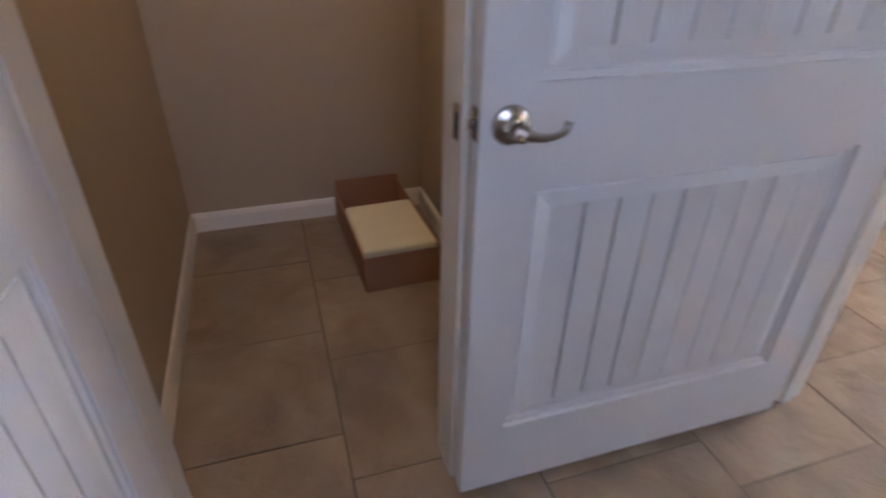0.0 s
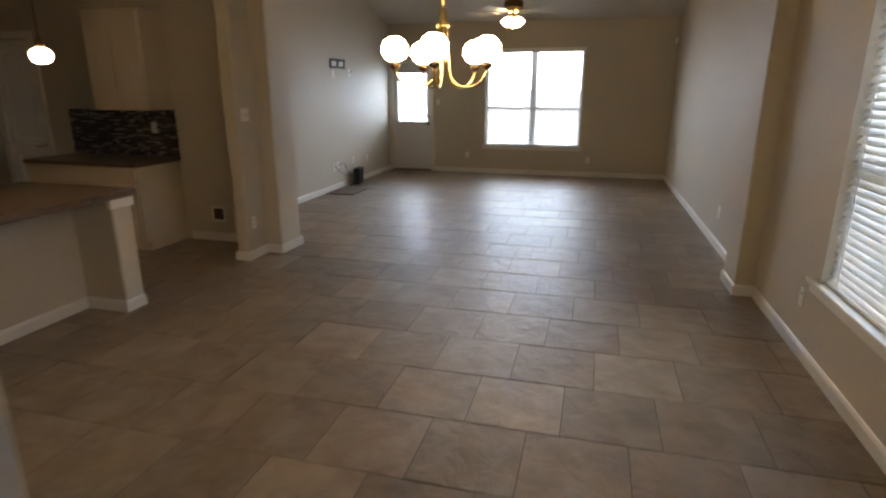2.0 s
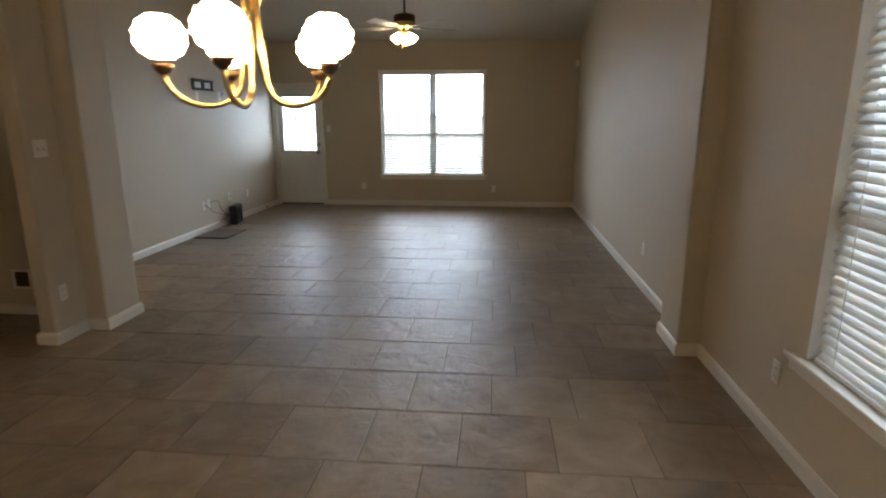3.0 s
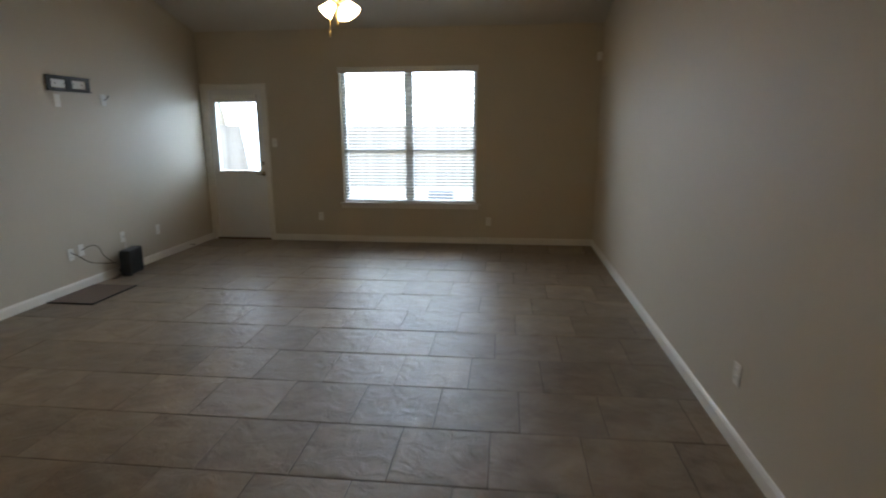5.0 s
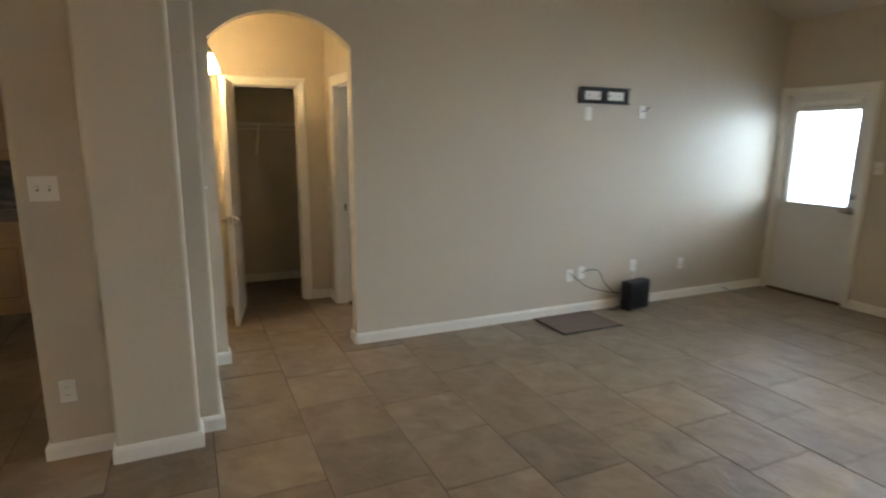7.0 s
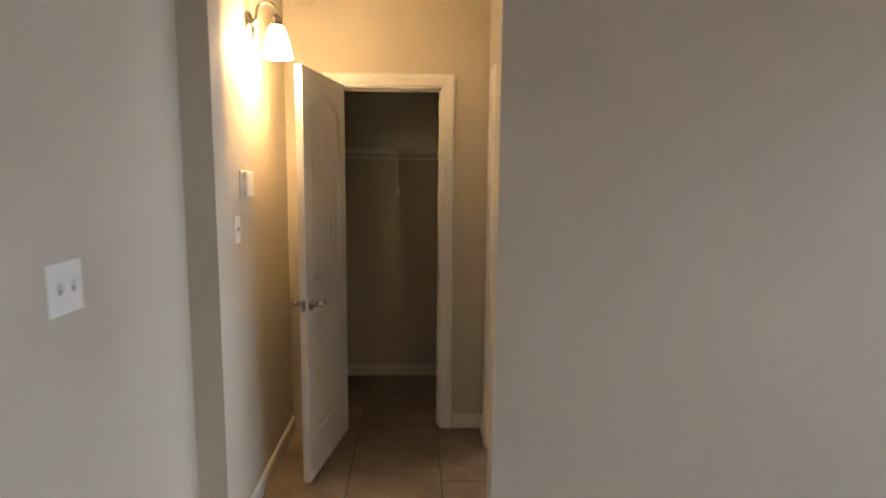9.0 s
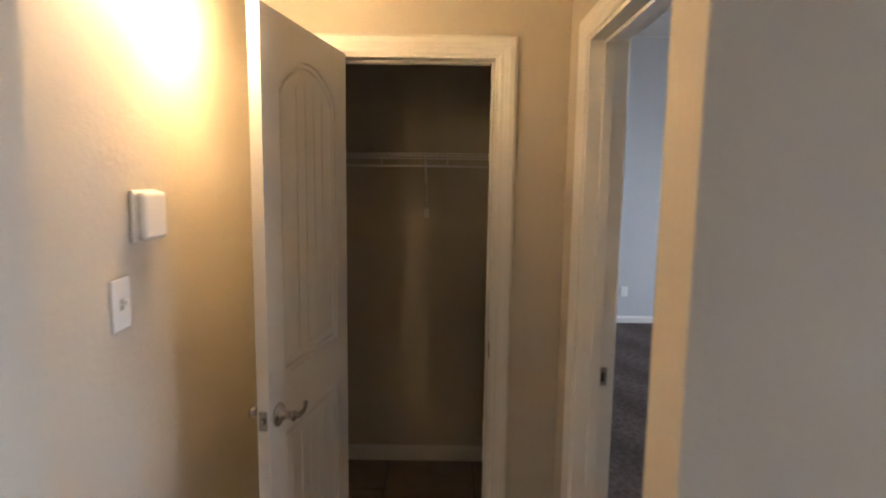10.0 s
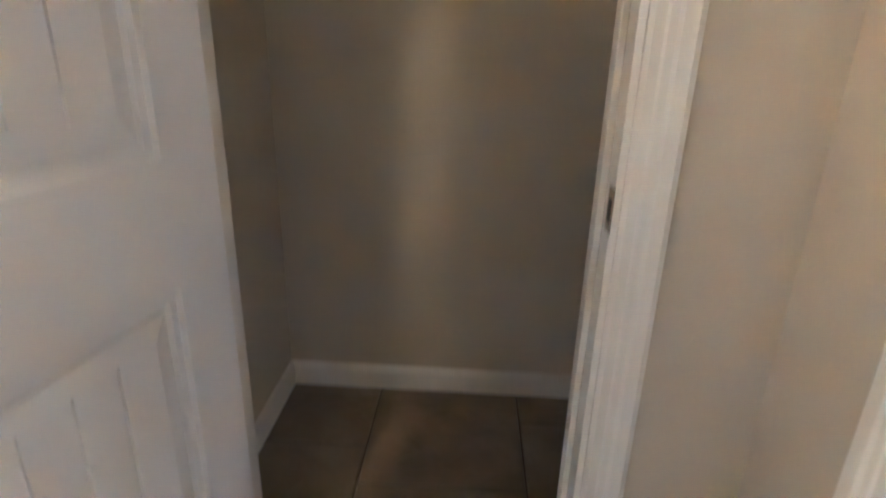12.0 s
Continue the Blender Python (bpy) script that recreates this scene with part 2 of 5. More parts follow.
def pressed_glass(m, strength):
    """Thin darker lines between the knobs of the pressed glass."""
    nt = m.node_tree
    tc = nt.nodes.new("ShaderNodeTexCoord")
    v = nt.nodes.new("ShaderNodeTexVoronoi")
    v.feature = "DISTANCE_TO_EDGE"
    v.inputs["Scale"].default_value = 62.0
    nt.links.new(tc.outputs["Object"], v.inputs["Vector"])
    r = nt.nodes.new("ShaderNodeMapRange")
    r.interpolation_type = "SMOOTHSTEP"
    r.inputs["From Min"].default_value, r.inputs["From Max"].default_value = 0.02, 0.22
    r.inputs["To Min"].default_value, r.inputs["To Max"].default_value = 0.008 * strength, strength
    nt.links.new(v.outputs["Distance"], r.inputs["Value"])
    nt.links.new(r.outputs[0], nt.nodes["Principled BSDF"].inputs["Emission Strength"])


pressed_glass(GLOBE, E_GLOBE)
SHADE = glow("lit_shade_glass", (1.0, 0.70, 0.34), E_SHADE)
SCONCE = glow("lit_sconce_glass", (1.0, 0.66, 0.29), E_SCONCE)
LAMP = glow("lit_bulb_glass", (1.0, 0.62, 0.27), E_LAMP)

# shapes ---------------------------------------------------------------------


def obj(name, bm, mat, parent=None, label="", smooth=False):
    me = bpy.data.meshes.new(name)
    bmesh.ops.recalc_face_normals(bm, faces=bm.faces)
    bm.to_mesh(me)
    bm.free()
    me.materials.append(mat)
    if smooth:
        for p in me.polygons:
            p.use_smooth = True
    ob = new(name, me)
    if parent is not None:
        ob.parent = parent
    if label:
        ob["label"] = label
    return ob


def part(name, bm, material, parent, label="", smooth=False):
    return obj(name, bm, material, parent, label, smooth)


def box(x0, x1, y0, y1, z0, z1, bevel=0.0, bm=None, segs=2):
    bm2 = bmesh.new()
    bmesh.ops.create_cube(bm2, size=1.0)
    for v in bm2.verts:
        v.co = Vector(((x0 + x1) / 2 + v.co.x * (x1 - x0), (y0 + y1) / 2 + v.co.y * (y1 - y0), (z0 + z1) / 2 + v.co.z * (z1 - z0)))
    if bevel:
        bmesh.ops.bevel(bm2, geom=bm2.edges[:], offset=bevel, segments=segs, affect="EDGES", profile=0.5)
    if bm is None:
        return bm2
    merge(bm, bm2)
    return bm


def merge(bm, other):
    me = bpy.data.meshes.new("join")
    other.to_mesh(me)
    other.free()
    bm.from_mesh(me)
    bpy.data.meshes.remove(me)


def lathe(profile, steps=24, bm=None, m=None):
    """Turn a profile of (radius, height) round z."""
    bm = bm or bmesh.new()
    m = m or Matrix()
    rings = []
    for r, z in profile:
        if r < 1e-5:
            rings.append([bm.verts.new(m @ Vector((0, 0, z)))])
        else:
            rings.append([bm.verts.new(m @ Vector((r * math.cos(a), r * math.sin(a), z))) for a in [2 * math.pi * i / steps for i in range(steps)]])
    for a, b in zip(rings, rings[1:]):
        for i in range(steps):
            j = (i + 1) % steps
            if len(a) == 1 and len(b) > 1:
                bm.faces.new((a[0], b[i], b[j]))
            elif len(b) == 1 and len(a) > 1:
                bm.faces.new((a[i], a[j], b[0]))
            elif len(a) > 1:
                bm.faces.new((a[i], a[j], b[j], b[i]))
    return bm


def tube(points, radius, steps=8, bm=None):
    """A round bar along points; radius may be a list."""
    bm = bm or bmesh.new()
    pts = [Vector(p) for p in points]
    rings = []
    for i, p in enumerate(pts):
        d = (pts[min(i + 1, len(pts) - 1)] - pts[max(i - 1, 0)]).normalized()
        u = d.orthogonal().normalized() if i == 0 else (u - d * u.dot(d)).normalized()
        w = d.cross(u)
        r = radius[i] if isinstance(radius, list) else radius
        rings.append([bm.verts.new(p + r * (math.cos(a) * u + math.sin(a) * w)) for a in [2 * math.pi * k / steps for k in range(steps)]])
    for a, b in zip(rings, rings[1:]):
        for i in range(steps):
            j = (i + 1) % steps
            bm.faces.new((a[i], a[j], b[j], b[i]))
    bm.faces.new(rings[0])
    bm.faces.new(list(reversed(rings[-1])))
    return bm


def sweep(points, profile, bm=None, closed=False):
    """Sweep a profile of (out, z) along a plan line; out is to the left of the way along it."""
    bm = bm or bmesh.new()
    P = [Vector((p[0], p[1])) for p in points]
    n = len(P)
    rings = []
    for i in range(n):
        dirs = []
        if i > 0 or closed:
            dirs.append((P[i] - P[i - 1]).normalized())
        if i < n - 1 or closed:
            dirs.append((P[(i + 1) % n] - P[i]).normalized())
        norms = [Vector((-d.y, d.x)) for d in dirs]
        o = norms[0] if len(norms) == 1 else (norms[0] + norms[1]) / (1 + norms[0].dot(norms[1]))
        rings.append([bm.verts.new((P[i].x + o.x * q[0], P[i].y + o.y * q[0], q[1])) for q in profile])
    k = len(profile)
    pairs = list(zip(rings, rings[1:])) + ([(rings[-1], rings[0])] if closed else [])
    for a, b in pairs:
        for i in range(k):
            bm.faces.new((a[i], a[(i + 1) % k], b[(i + 1) % k], b[i]))
    if not closed:
        bm.faces.new(rings[0])
        bm.faces.new(list(reversed(rings[-1])))
    return bm


BASE_PROFILE = [(0.0, 0.0), (0.015, 0.0), (0.015, 0.066), (0.011, 0.074), (0.009, 0.080), (0.003, 0.086), (0.0, 0.086)]


def baseboard(points):
    return tagged(obj("baseboard", sweep(points, BASE_PROFILE), TRIM), "white painted wooden baseboard along the wall", "baseboard", kind="structure")


def place_uvw(axis, u, v, z):
    return (v, u, z) if axis == "x" else (u, v, z)


def wall(name, axis, v0, v1, u0, u1, z0, z1, holes=(), mat=None, bullnose=(), label="greige painted drywall wall"):
    """A wall of thickness v0..v1, at right angles to axis, from u0 to u1, with real openings (u0, u1, z0, z1)."""
    us = sorted({u0, u1, *[h[0] for h in holes], *[h[1] for h in holes]})
    zs = sorted({z0, z1, *[h[2] for h in holes], *[h[3] for h in holes]})
    bm = bmesh.new()
    cache = {}

    def V(u, v, z):
        k = (round(u, 5), round(v, 5), round(z, 5))
        if k not in cache:
            cache[k] = bm.verts.new(place_uvw(axis, u, v, z))
        return cache[k]

    def solid(i, j):
        if not (0 <= i < len(us) - 1 and 0 <= j < len(zs) - 1):
            return False
        cu, cz = (us[i] + us[i + 1]) / 2, (zs[j] + zs[j + 1]) / 2
        return not any(h[0] < cu < h[1] and h[2] < cz < h[3] for h in holes)
    for i in range(len(us) - 1):
        for j in range(len(zs) - 1):
            if not solid(i, j):
                continue
            a, b, c, d = us[i], us[i + 1], zs[j], zs[j + 1]
            for v in (v0, v1):
                bm.faces.new((V(a, v, c), V(b, v, c), V(b, v, d), V(a, v, d)))
            if not solid(i - 1, j):
                bm.faces.new((V(a, v0, c), V(a, v1, c), V(a, v1, d), V(a, v0, d)))
            if not solid(i + 1, j):
                bm.faces.new((V(b, v0, c), V(b, v1, c), V(b, v1, d), V(b, v0, d)))
            if not solid(i, j - 1):
                bm.faces.new((V(a, v0, c), V(b, v0, c), V(b, v1, c), V(a, v1, c)))
            if not solid(i, j + 1):
                bm.faces.new((V(a, v0, d), V(b, v0, d), V(b, v1, d), V(a, v1, d)))
    return tagged(obj(name, bm, mat or WALL), label, "wall", kind="structure")


def prism(points, z0, z1, round_at=(), radius=0.018):
    """An upright block over a plan outline, with the given corners rounded (bullnose)."""
    bm = bmesh.new()
    lo = [bm.verts.new((x, y, z0)) for x, y in points]
    hi = [bm.verts.new((x, y, z1)) for x, y in points]
    n = len(points)
    bm.faces.new(lo)
    bm.faces.new(hi)
    for i in range(n):
        bm.faces.new((lo[i], lo[(i + 1) % n], hi[(i + 1) % n], hi[i]))
    if round_at:
        bm.edges.ensure_lookup_table()
        es = [e for e in bm.edges if e.verts[0] in lo and e.verts[1] in hi and lo.index(e.verts[0]) in round_at]
        es += [e for e in bm.edges if e.verts[1] in lo and e.verts[0] in hi and lo.index(e.verts[1]) in round_at]
        bmesh.ops.bevel(bm, geom=es, offset=radius, segments=5, affect="EDGES", profile=0.5)
    return bm


CASE_PROFILE = [(0.0, 0.0), (0.0, 0.009), (0.007, 0.013), (0.020, 0.013), (0.024, 0.0155), (0.034, 0.0165), (0.040, 0.020), (0.058, 0.021), (0.068, 0.014), (0.068, 0.0)]


def casing(parent, axis, v, side, u0, u1, z1, name="casing", z0=0.0, mat=None, sill=False):
    """Moulded casing round an opening, on the face v of a wall; side is +1 or -1, the way it stands out."""
    bm = bmesh.new()
    corners = [(u0, z0, -1, 0), (u0, z1, -1, 1), (u1, z1, 1, 1), (u1, z0, 1, 0)]
    rings = []
    for u, z, su, sz in corners:
        rings.append([bm.verts.new(place_uvw(axis, u + su * o, v + side * d, z + sz * o)) for o, d in CASE_PROFILE])
    k = len(CASE_PROFILE)
    for a, b in zip(rings, rings[1:]):
        for i in range(k):
            bm.faces.new((a[i], a[(i + 1) % k], b[(i + 1) % k], b[i]))
    bm.faces.new(rings[0])
    bm.faces.new(list(reversed(rings[-1])))
    return part(name, bm, mat or TRIM, parent)


def door_frame(name, axis, v0, v1, u0, u1, z1, label, stop_at=None, strike=None, faces=(-1, 1)):
    """Jambs, head, stops and casings that line an opening in a wall."""
    e = tagged(new(name), label, "door frame", kind="structure")
    t = 0.016
    for a, b, c, d, nm in ((u0 - 0.0, u0 + t, 0.0, z1, "jamb"), (u1 - t, u1, 0.0, z1, "jamb"), (u0 + t, u1 - t, z1 - t, z1, "head_jamb")):
        bm = bmesh.new()
        p, q = place_uvw(axis, a, v0 - 0.002, c), place_uvw(axis, b, v1 + 0.002, d)
        box(min(p[0], q[0]), max(p[0], q[0]), min(p[1], q[1]), max(p[1], q[1]), c, d, 0.002, bm)
        part(nm, bm, TRIM, e)
    if stop_at is not None:
        for a, b, c, d in ((u0 + t, u0 + t + 0.011, 0.0, z1 - t), (u1 - t - 0.011, u1 - t, 0.0, z1 - t), (u0 + t + 0.011, u1 - t - 0.011, z1 - t - 0.011, z1 - t)):
            p, q = place_uvw(axis, a, stop_at, c), place_uvw(axis, b, stop_at + 0.034, d)
            part("door_stop", box(p[0], q[0], p[1], q[1], c, d, 0.002), TRIM, e)
    if -1 in faces:
        casing(e, axis, v0, -1, u0 + 0.005, u1 - 0.005, z1 - 0.005)
    if 1 in faces:
        casing(e, axis, v1, 1, u0 + 0.005, u1 - 0.005, z1 - 0.005)
    if strike is not None:
        us, vs = strike
        s = 1 if us < (u0 + u1) / 2 else -1
        ue = us + s * 0.0015
        p, q = place_uvw(axis, us, vs - 0.014, 0.90), place_uvw(axis, ue, vs + 0.014, 0.965)
        pl = part("strike_plate", box(min(p[0], q[0]), max(p[0], q[0]), min(p[1], q[1]), max(p[1], q[1]), 0.90, 0.965), NICKEL, e, "satin nickel strike plate")
        p, q = place_uvw(axis, ue, vs - 0.006, 0.915), place_uvw(axis, ue + s * 0.001, vs + 0.006, 0.948)
        part("latch_hole", box(min(p[0], q[0]), max(p[0], q[0]), min(p[1], q[1]), max(p[1], q[1]), 0.915, 0.948), SLOT, pl)
    return e


def top_of(u, a, b, zs, zc):
    """Height of a segmental arch over a..b at u: zs at the ends, zc in the middle."""
    h = (b - a) / 2
    rise = zc - zs
    if rise < 1e-4:
        return zs
    R = (h * h + rise * rise) / (2 * rise)
    d = u - (a + b) / 2
    return zc - R + math.sqrt(max(R * R - d * d, 0.0))


def panel_relief(bm, u0, u1, z0, zs, zc, face, side, grooves, cut=0.0115):
    """A moulded, sunk plank panel on the door face; side +1 or -1 is the way the face looks."""
    n = 12

    def contour(inset, depth):
        a, b = u0 + inset, u1 - inset
        pts = [(a, z0 + inset), (b, z0 + inset)]
        pts += [(b - (b - a) * i / n, top_of(b - (b - a) * i / n, a, b, zs - inset, zc - inset)) for i in range(n + 1)]
        return [bm.verts.new((u, face - side * depth, z)) for u, z in pts]
    rings = [contour(0.0, 0.0), contour(0.001, 0.009), contour(0.012, 0.0095), contour(0.015, 0.016), contour(0.0225, 0.0165), contour(0.0235, 0.010), contour(0.050, 0.004)]
    k = len(rings[0])
    for a, b in zip(rings, rings[1:]):
        for i in range(k):
            bm.faces.new((a[i], a[(i + 1) % k], b[(i + 1) % k], b[i]))
    a, b, ins = u0 + 0.050, u1 - 0.050, 0.050
    us = [a]
    for g in range(1, grooves + 1):
        c = a + (b - a) * g / (grooves + 1)
        us += [c - 0.0036, c - 0.0028, c + 0.0028, c + 0.0036]
    us.append(b)
    full = []
    for i in range(len(us) - 1):
        full.append(us[i])
        if us[i + 1] - us[i] > 0.02:
            full += [us[i] + (us[i + 1] - us[i]) * f for f in (0.33, 0.67)]
    full.append(b)
    deep = set(us[2:-1:4]) | set(us[3:-1:4])
    cols = []
    for u in full:
        d = 0.004 + (cut if u in deep else 0.0)
        cols.append((bm.verts.new((u, face - side * d, z0 + ins)), bm.verts.new((u, face - side * d, top_of(u, a, b, zs - ins, zc - ins)))))
    for p, q in zip(cols, cols[1:]):
        bm.faces.new((p[0], q[0], q[1], p[1]))


def lever_handle(parent, u, z, face, side, toward):
    """Rosette, neck and curved lever."""
    m = Matrix.Translation((u, face, z)) @ Matrix.Rotation(radians(-90 * side), 4, "X")
    ros = part("rosette", lathe([(0, 0.0), (0.034, 0.0), (0.034, 0.004), (0.030, 0.007), (0.026, 0.008), (0.022, 0.012), (0.013, 0.014), (0.012, 0.040), (0.015, 0.043), (0.015, 0.050), (0.0, 0.052)], 28, m=m), NICKEL, parent, "round satin nickel rosette", True)
    pts, rad = [], []
    for i in range(13):
        f = i / 12
        curl = max(0.0, f - 0.82) / 0.18
        pts.append((u + toward * (0.084 * f - 0.004 * curl * curl), face + side * (0.046 + 0.006 * math.sin(f * 3.1)), z - 0.006 * math.sin(f * 3.6) - 0.003 * f + 0.014 * curl * curl))
        rad.append(0.0115 - 0.0055 * math.sin(f * 1.9) + 0.001 * curl)
    part("lever", tube(pts, rad, 10), NICKEL, parent, "curved satin nickel lever", True)
    return ros


def panel_door(name, w, h, label, stile=0.11, low=(0.21, 0.835), up=(1.03, 1.80, 1.90), grooves=6, handle_z=0.945, thick=0.035, category="door", cut=0.0115):
    """A moulded two-panel plank door with an arched upper panel; hinge edge at u=0, faces at y=0 and y=thick."""
    e = tagged(new(name), label, category, kind="structure")
    bm = bmesh.new()
    a, b = stile, w - stile
    n = 12
    for face in (0.0, thick):
        def quad(u0, u1, z0, z1):
            bm.faces.new([bm.verts.new((u, face, z)) for u, z in ((u0, z0), (u1, z0), (u1, z1), (u0, z1))])
        quad(0, a, 0, h)
        quad(b, w, 0, h)
        quad(a, b, 0, low[0])
        quad(a, b, low[1], up[0])
        pts = [(a + (b - a) * i / n) for i in range(n + 1)]
        for p, q in zip(pts, pts[1:]):
            bm.faces.new([bm.verts.new((u, face, z)) for u, z in ((p, top_of(p, a, b, up[1], up[2])), (q, top_of(q, a, b, up[1], up[2])), (q, h), (p, h))])
    for u0, v0, u1, v1 in ((0, 0, 0, thick), (w, 0, w, thick)):
        bm.faces.new([bm.verts.new(p) for p in ((u0, v0, 0), (u1, v1, 0), (u1, v1, h), (u0, v0, h))])
    for z in (0, h):
        bm.faces.new([bm.verts.new(p) for p in ((0, 0, z), (w, 0, z), (w, thick, z), (0, thick, z))])
    bmesh.ops.remove_doubles(bm, verts=bm.verts[:], dist=0.0004)
    part("door_slab", bm, DOOR, e)
    for nm, zz in (("lower_panel", (low[0], low[1], low[1])), ("upper_panel", up)):
        bm = bmesh.new()
        panel_relief(bm, a, b, zz[0], zz[1], zz[2], 0.0, -1, grooves, cut)
        panel_relief(bm, a, b, zz[0], zz[1], zz[2], thick, 1, grooves, cut)
        p = part(nm, bm, DOOR, e, "moulded white panel with vertical plank grooves")
    for face, side in ((0.0, -1), (thick, 1)):
        lever_handle(e, w - 0.054, handle_z, face, side, -1)
    lp = part("latch_plate", box(w, w + 0.0015, thick / 2 - 0.0125, thick / 2 + 0.0125, handle_z - 0.028, handle_z + 0.028), NICKEL, e, "satin nickel latch plate")
    part("latch_bolt", box(w + 0.0015, w + 0.010, thick / 2 - 0.006, thick / 2 + 0.006, handle_z - 0.008, handle_z + 0.008, 0.002), NICKEL, lp)
    for z in (0.20, h / 2, h - 0.22):
        part("hinge", lathe([(0, -0.045), (0.006, -0.045), (0.006, 0.045), (0, 0.045)], 10, m=Matrix.Translation((-0.003, thick / 2, z))), NICKEL, e)
    return e


def slat_blind(name, axis, v, u0, u1, z0, z1, label, tilt=12.0, depth=0.05, pitch=0.0425, rail=True):
    """A horizontal slat blind: head rail, slats, ladder cords, bottom rail."""
    e = tagged(new(name), label, "blind")
    part("head_rail", _ubox(axis, u0, u1, v - 0.028, v + 0.028, z1 - 0.05, z1, 0.004), BLIND, e)
    n = int((z1 - 0.075 - z0 - 0.035) / pitch) + 2
    pitch = (z1 - 0.075 - z0 - 0.035) / (n - 1)
    me = None
    for i in range(n):
        z = z1 - 0.075 - i * pitch
        if me is None:
            bm = bmesh.new()
            prof = []
            for k in range(5):
                f = k / 4 - 0.5
                prof.append((f * depth, 0.0035 * (1 - 4 * f * f)))
            lo, hi = [], []
            c, s = math.cos(radians(tilt)), math.sin(radians(tilt))
            rows_ = []
            for u in (u0 + 0.004, u1 - 0.004):
                top = [bm.verts.new(place_uvw(axis, u, p * c - (q + 0.0012) * s, p * s + (q + 0.0012) * c)) for p, q in prof]
                bot = [bm.verts.new(place_uvw(axis, u, p * c - (q - 0.0012) * s, p * s + (q - 0.0012) * c)) for p, q in prof]
                rows_.append(top + bot[::-1])
            k = len(rows_[0])
            for j in range(k):
                bm.faces.new((rows_[0][j], rows_[0][(j + 1) % k], rows_[1][(j + 1) % k], rows_[1][j]))
            bm.faces.new(rows_[0])
            bm.faces.new(rows_[1][::-1])
            ob = part("slat", bm, BLIND, e)
            me = ob.data
        else:
            ob = new("slat", me)
            ob.parent = e
        ob.location = place_uvw(axis, 0, v, z)
    part("bottom_rail", _ubox(axis, u0 + 0.003, u1 - 0.003, v - 0.026, v + 0.026, z0, z0 + 0.018, 0.004), BLIND, e)
    for f in (0.15, 0.85):
        u = u0 + (u1 - u0) * f
        for dv in (-0.026, 0.026):
            p, q = place_uvw(axis, u, v + dv, z0 + 0.015), place_uvw(axis, u, v + dv, z1 - 0.04)
            part("ladder_cord", tube([p, q], 0.0012, 5), BLIND, e)
    return e


def _ubox(axis, u0, u1, v0, v1, z0, z1, bevel=0.0):
    p, q = place_uvw(axis, u0, v0, z0), place_uvw(axis, u1, v1, z1)
    return box(min(p[0], q[0]), max(p[0], q[0]), min(p[1], q[1]), max(p[1], q[1]), z0, z1, bevel)


def sash_window(name, axis, v0, v1, u0, u1, z0, z1, out, label, units=2, mid=None, sill_z=True):
    """Vinyl single-hung windows side by side in an opening; out is +1 or -1, the way outdoors lies along v."""
    e = tagged(new(name), label, "window", kind="structure")
    inner, outer = (v0, v1) if out > 0 else (v1, v0)
    vf = inner + out * 0.10
    mid = mid or (z0 + z1) / 2
    wtot = (u1 - u0) / units
    for k in range(units):
        a, b = u0 + k * wtot, u0 + (k + 1) * wtot
        fr = bmesh.new()
        for r in ((a, a + 0.055, z0, z1), (b - 0.055, b, z0, z1), (a + 0.055, b - 0.055, z0, z0 + 0.035), (a + 0.055, b - 0.055, z1 - 0.035, z1), (a + 0.055, b - 0.055, mid - 0.022, mid + 0.022)):
            merge(fr, _ubox(axis, r[0], r[1], vf - 0.03, vf + 0.03, r[2], r[3], 0.003))
        part("window_frame", fr, VINYL, e)
        for za, zb, dv in ((z0 + 0.035, mid - 0.022, -0.01), (mid + 0.022, z1 - 0.035, 0.01)):
            g = part("pane", _ubox(axis, a + 0.055, b - 0.055, vf + dv - 0.002, vf + dv + 0.002, za, zb), GLASS, e)
            g.visible_shadow = False
        part("sash_lock", _ubox(axis, (a + b) / 2 - 0.03, (a + b) / 2 + 0.03, vf - out * 0.045, vf - out * 0.03, mid - 0.005, mid + 0.015, 0.003), VINYL, e)
    return e


def stool(e, axis, inner, out, u0, u1, z):
    """Window stool and apron."""
    part("window_sill", _ubox(axis, u0 - 0.05, u1 + 0.05, min(inner - out * 0.035, inner + out * 0.075), max(inner - out * 0.035, inner + out * 0.075), z - 0.022, z + 0.004, 0.006), TRIM, e)
    part("apron", _ubox(axis, u0 - 0.03, u1 + 0.03, min(inner, inner - out * 0.014), max(inner, inner - out * 0.014), z - 0.075, z - 0.022, 0.004), TRIM, e)


# structure ----------------------------------------------------------------
T = 0.12
floor_slab = tagged(obj("floor", box(-5.9, 5.44, -13.6, 0.15, -0.12, -0.0035), GROUT), "beige-grey stone-look tile floor with dark grout", "floor", kind="structure")

# back wall of the living room and the bedroom
WX0, WX1, WZ0, WZ1 = 1.94, 3.745, 0.54, 2.30
wall("wall_back", "y", 0.0, 0.15, -5.9, 5.285, 0, 3.6, [(WX0, WX1, WZ0, WZ1), (0.06, 0.87, 0.0, 2.04), (-3.7, -2.1, 0.75, 2.25)])
wall("wall_right", "x", 5.285, 5.435, -13.6, 0.15, 0, 4.0, [(-8.36, -7.42, 0.50, 2.20), (-12.25, -11.40, 1.35, 2.35)])
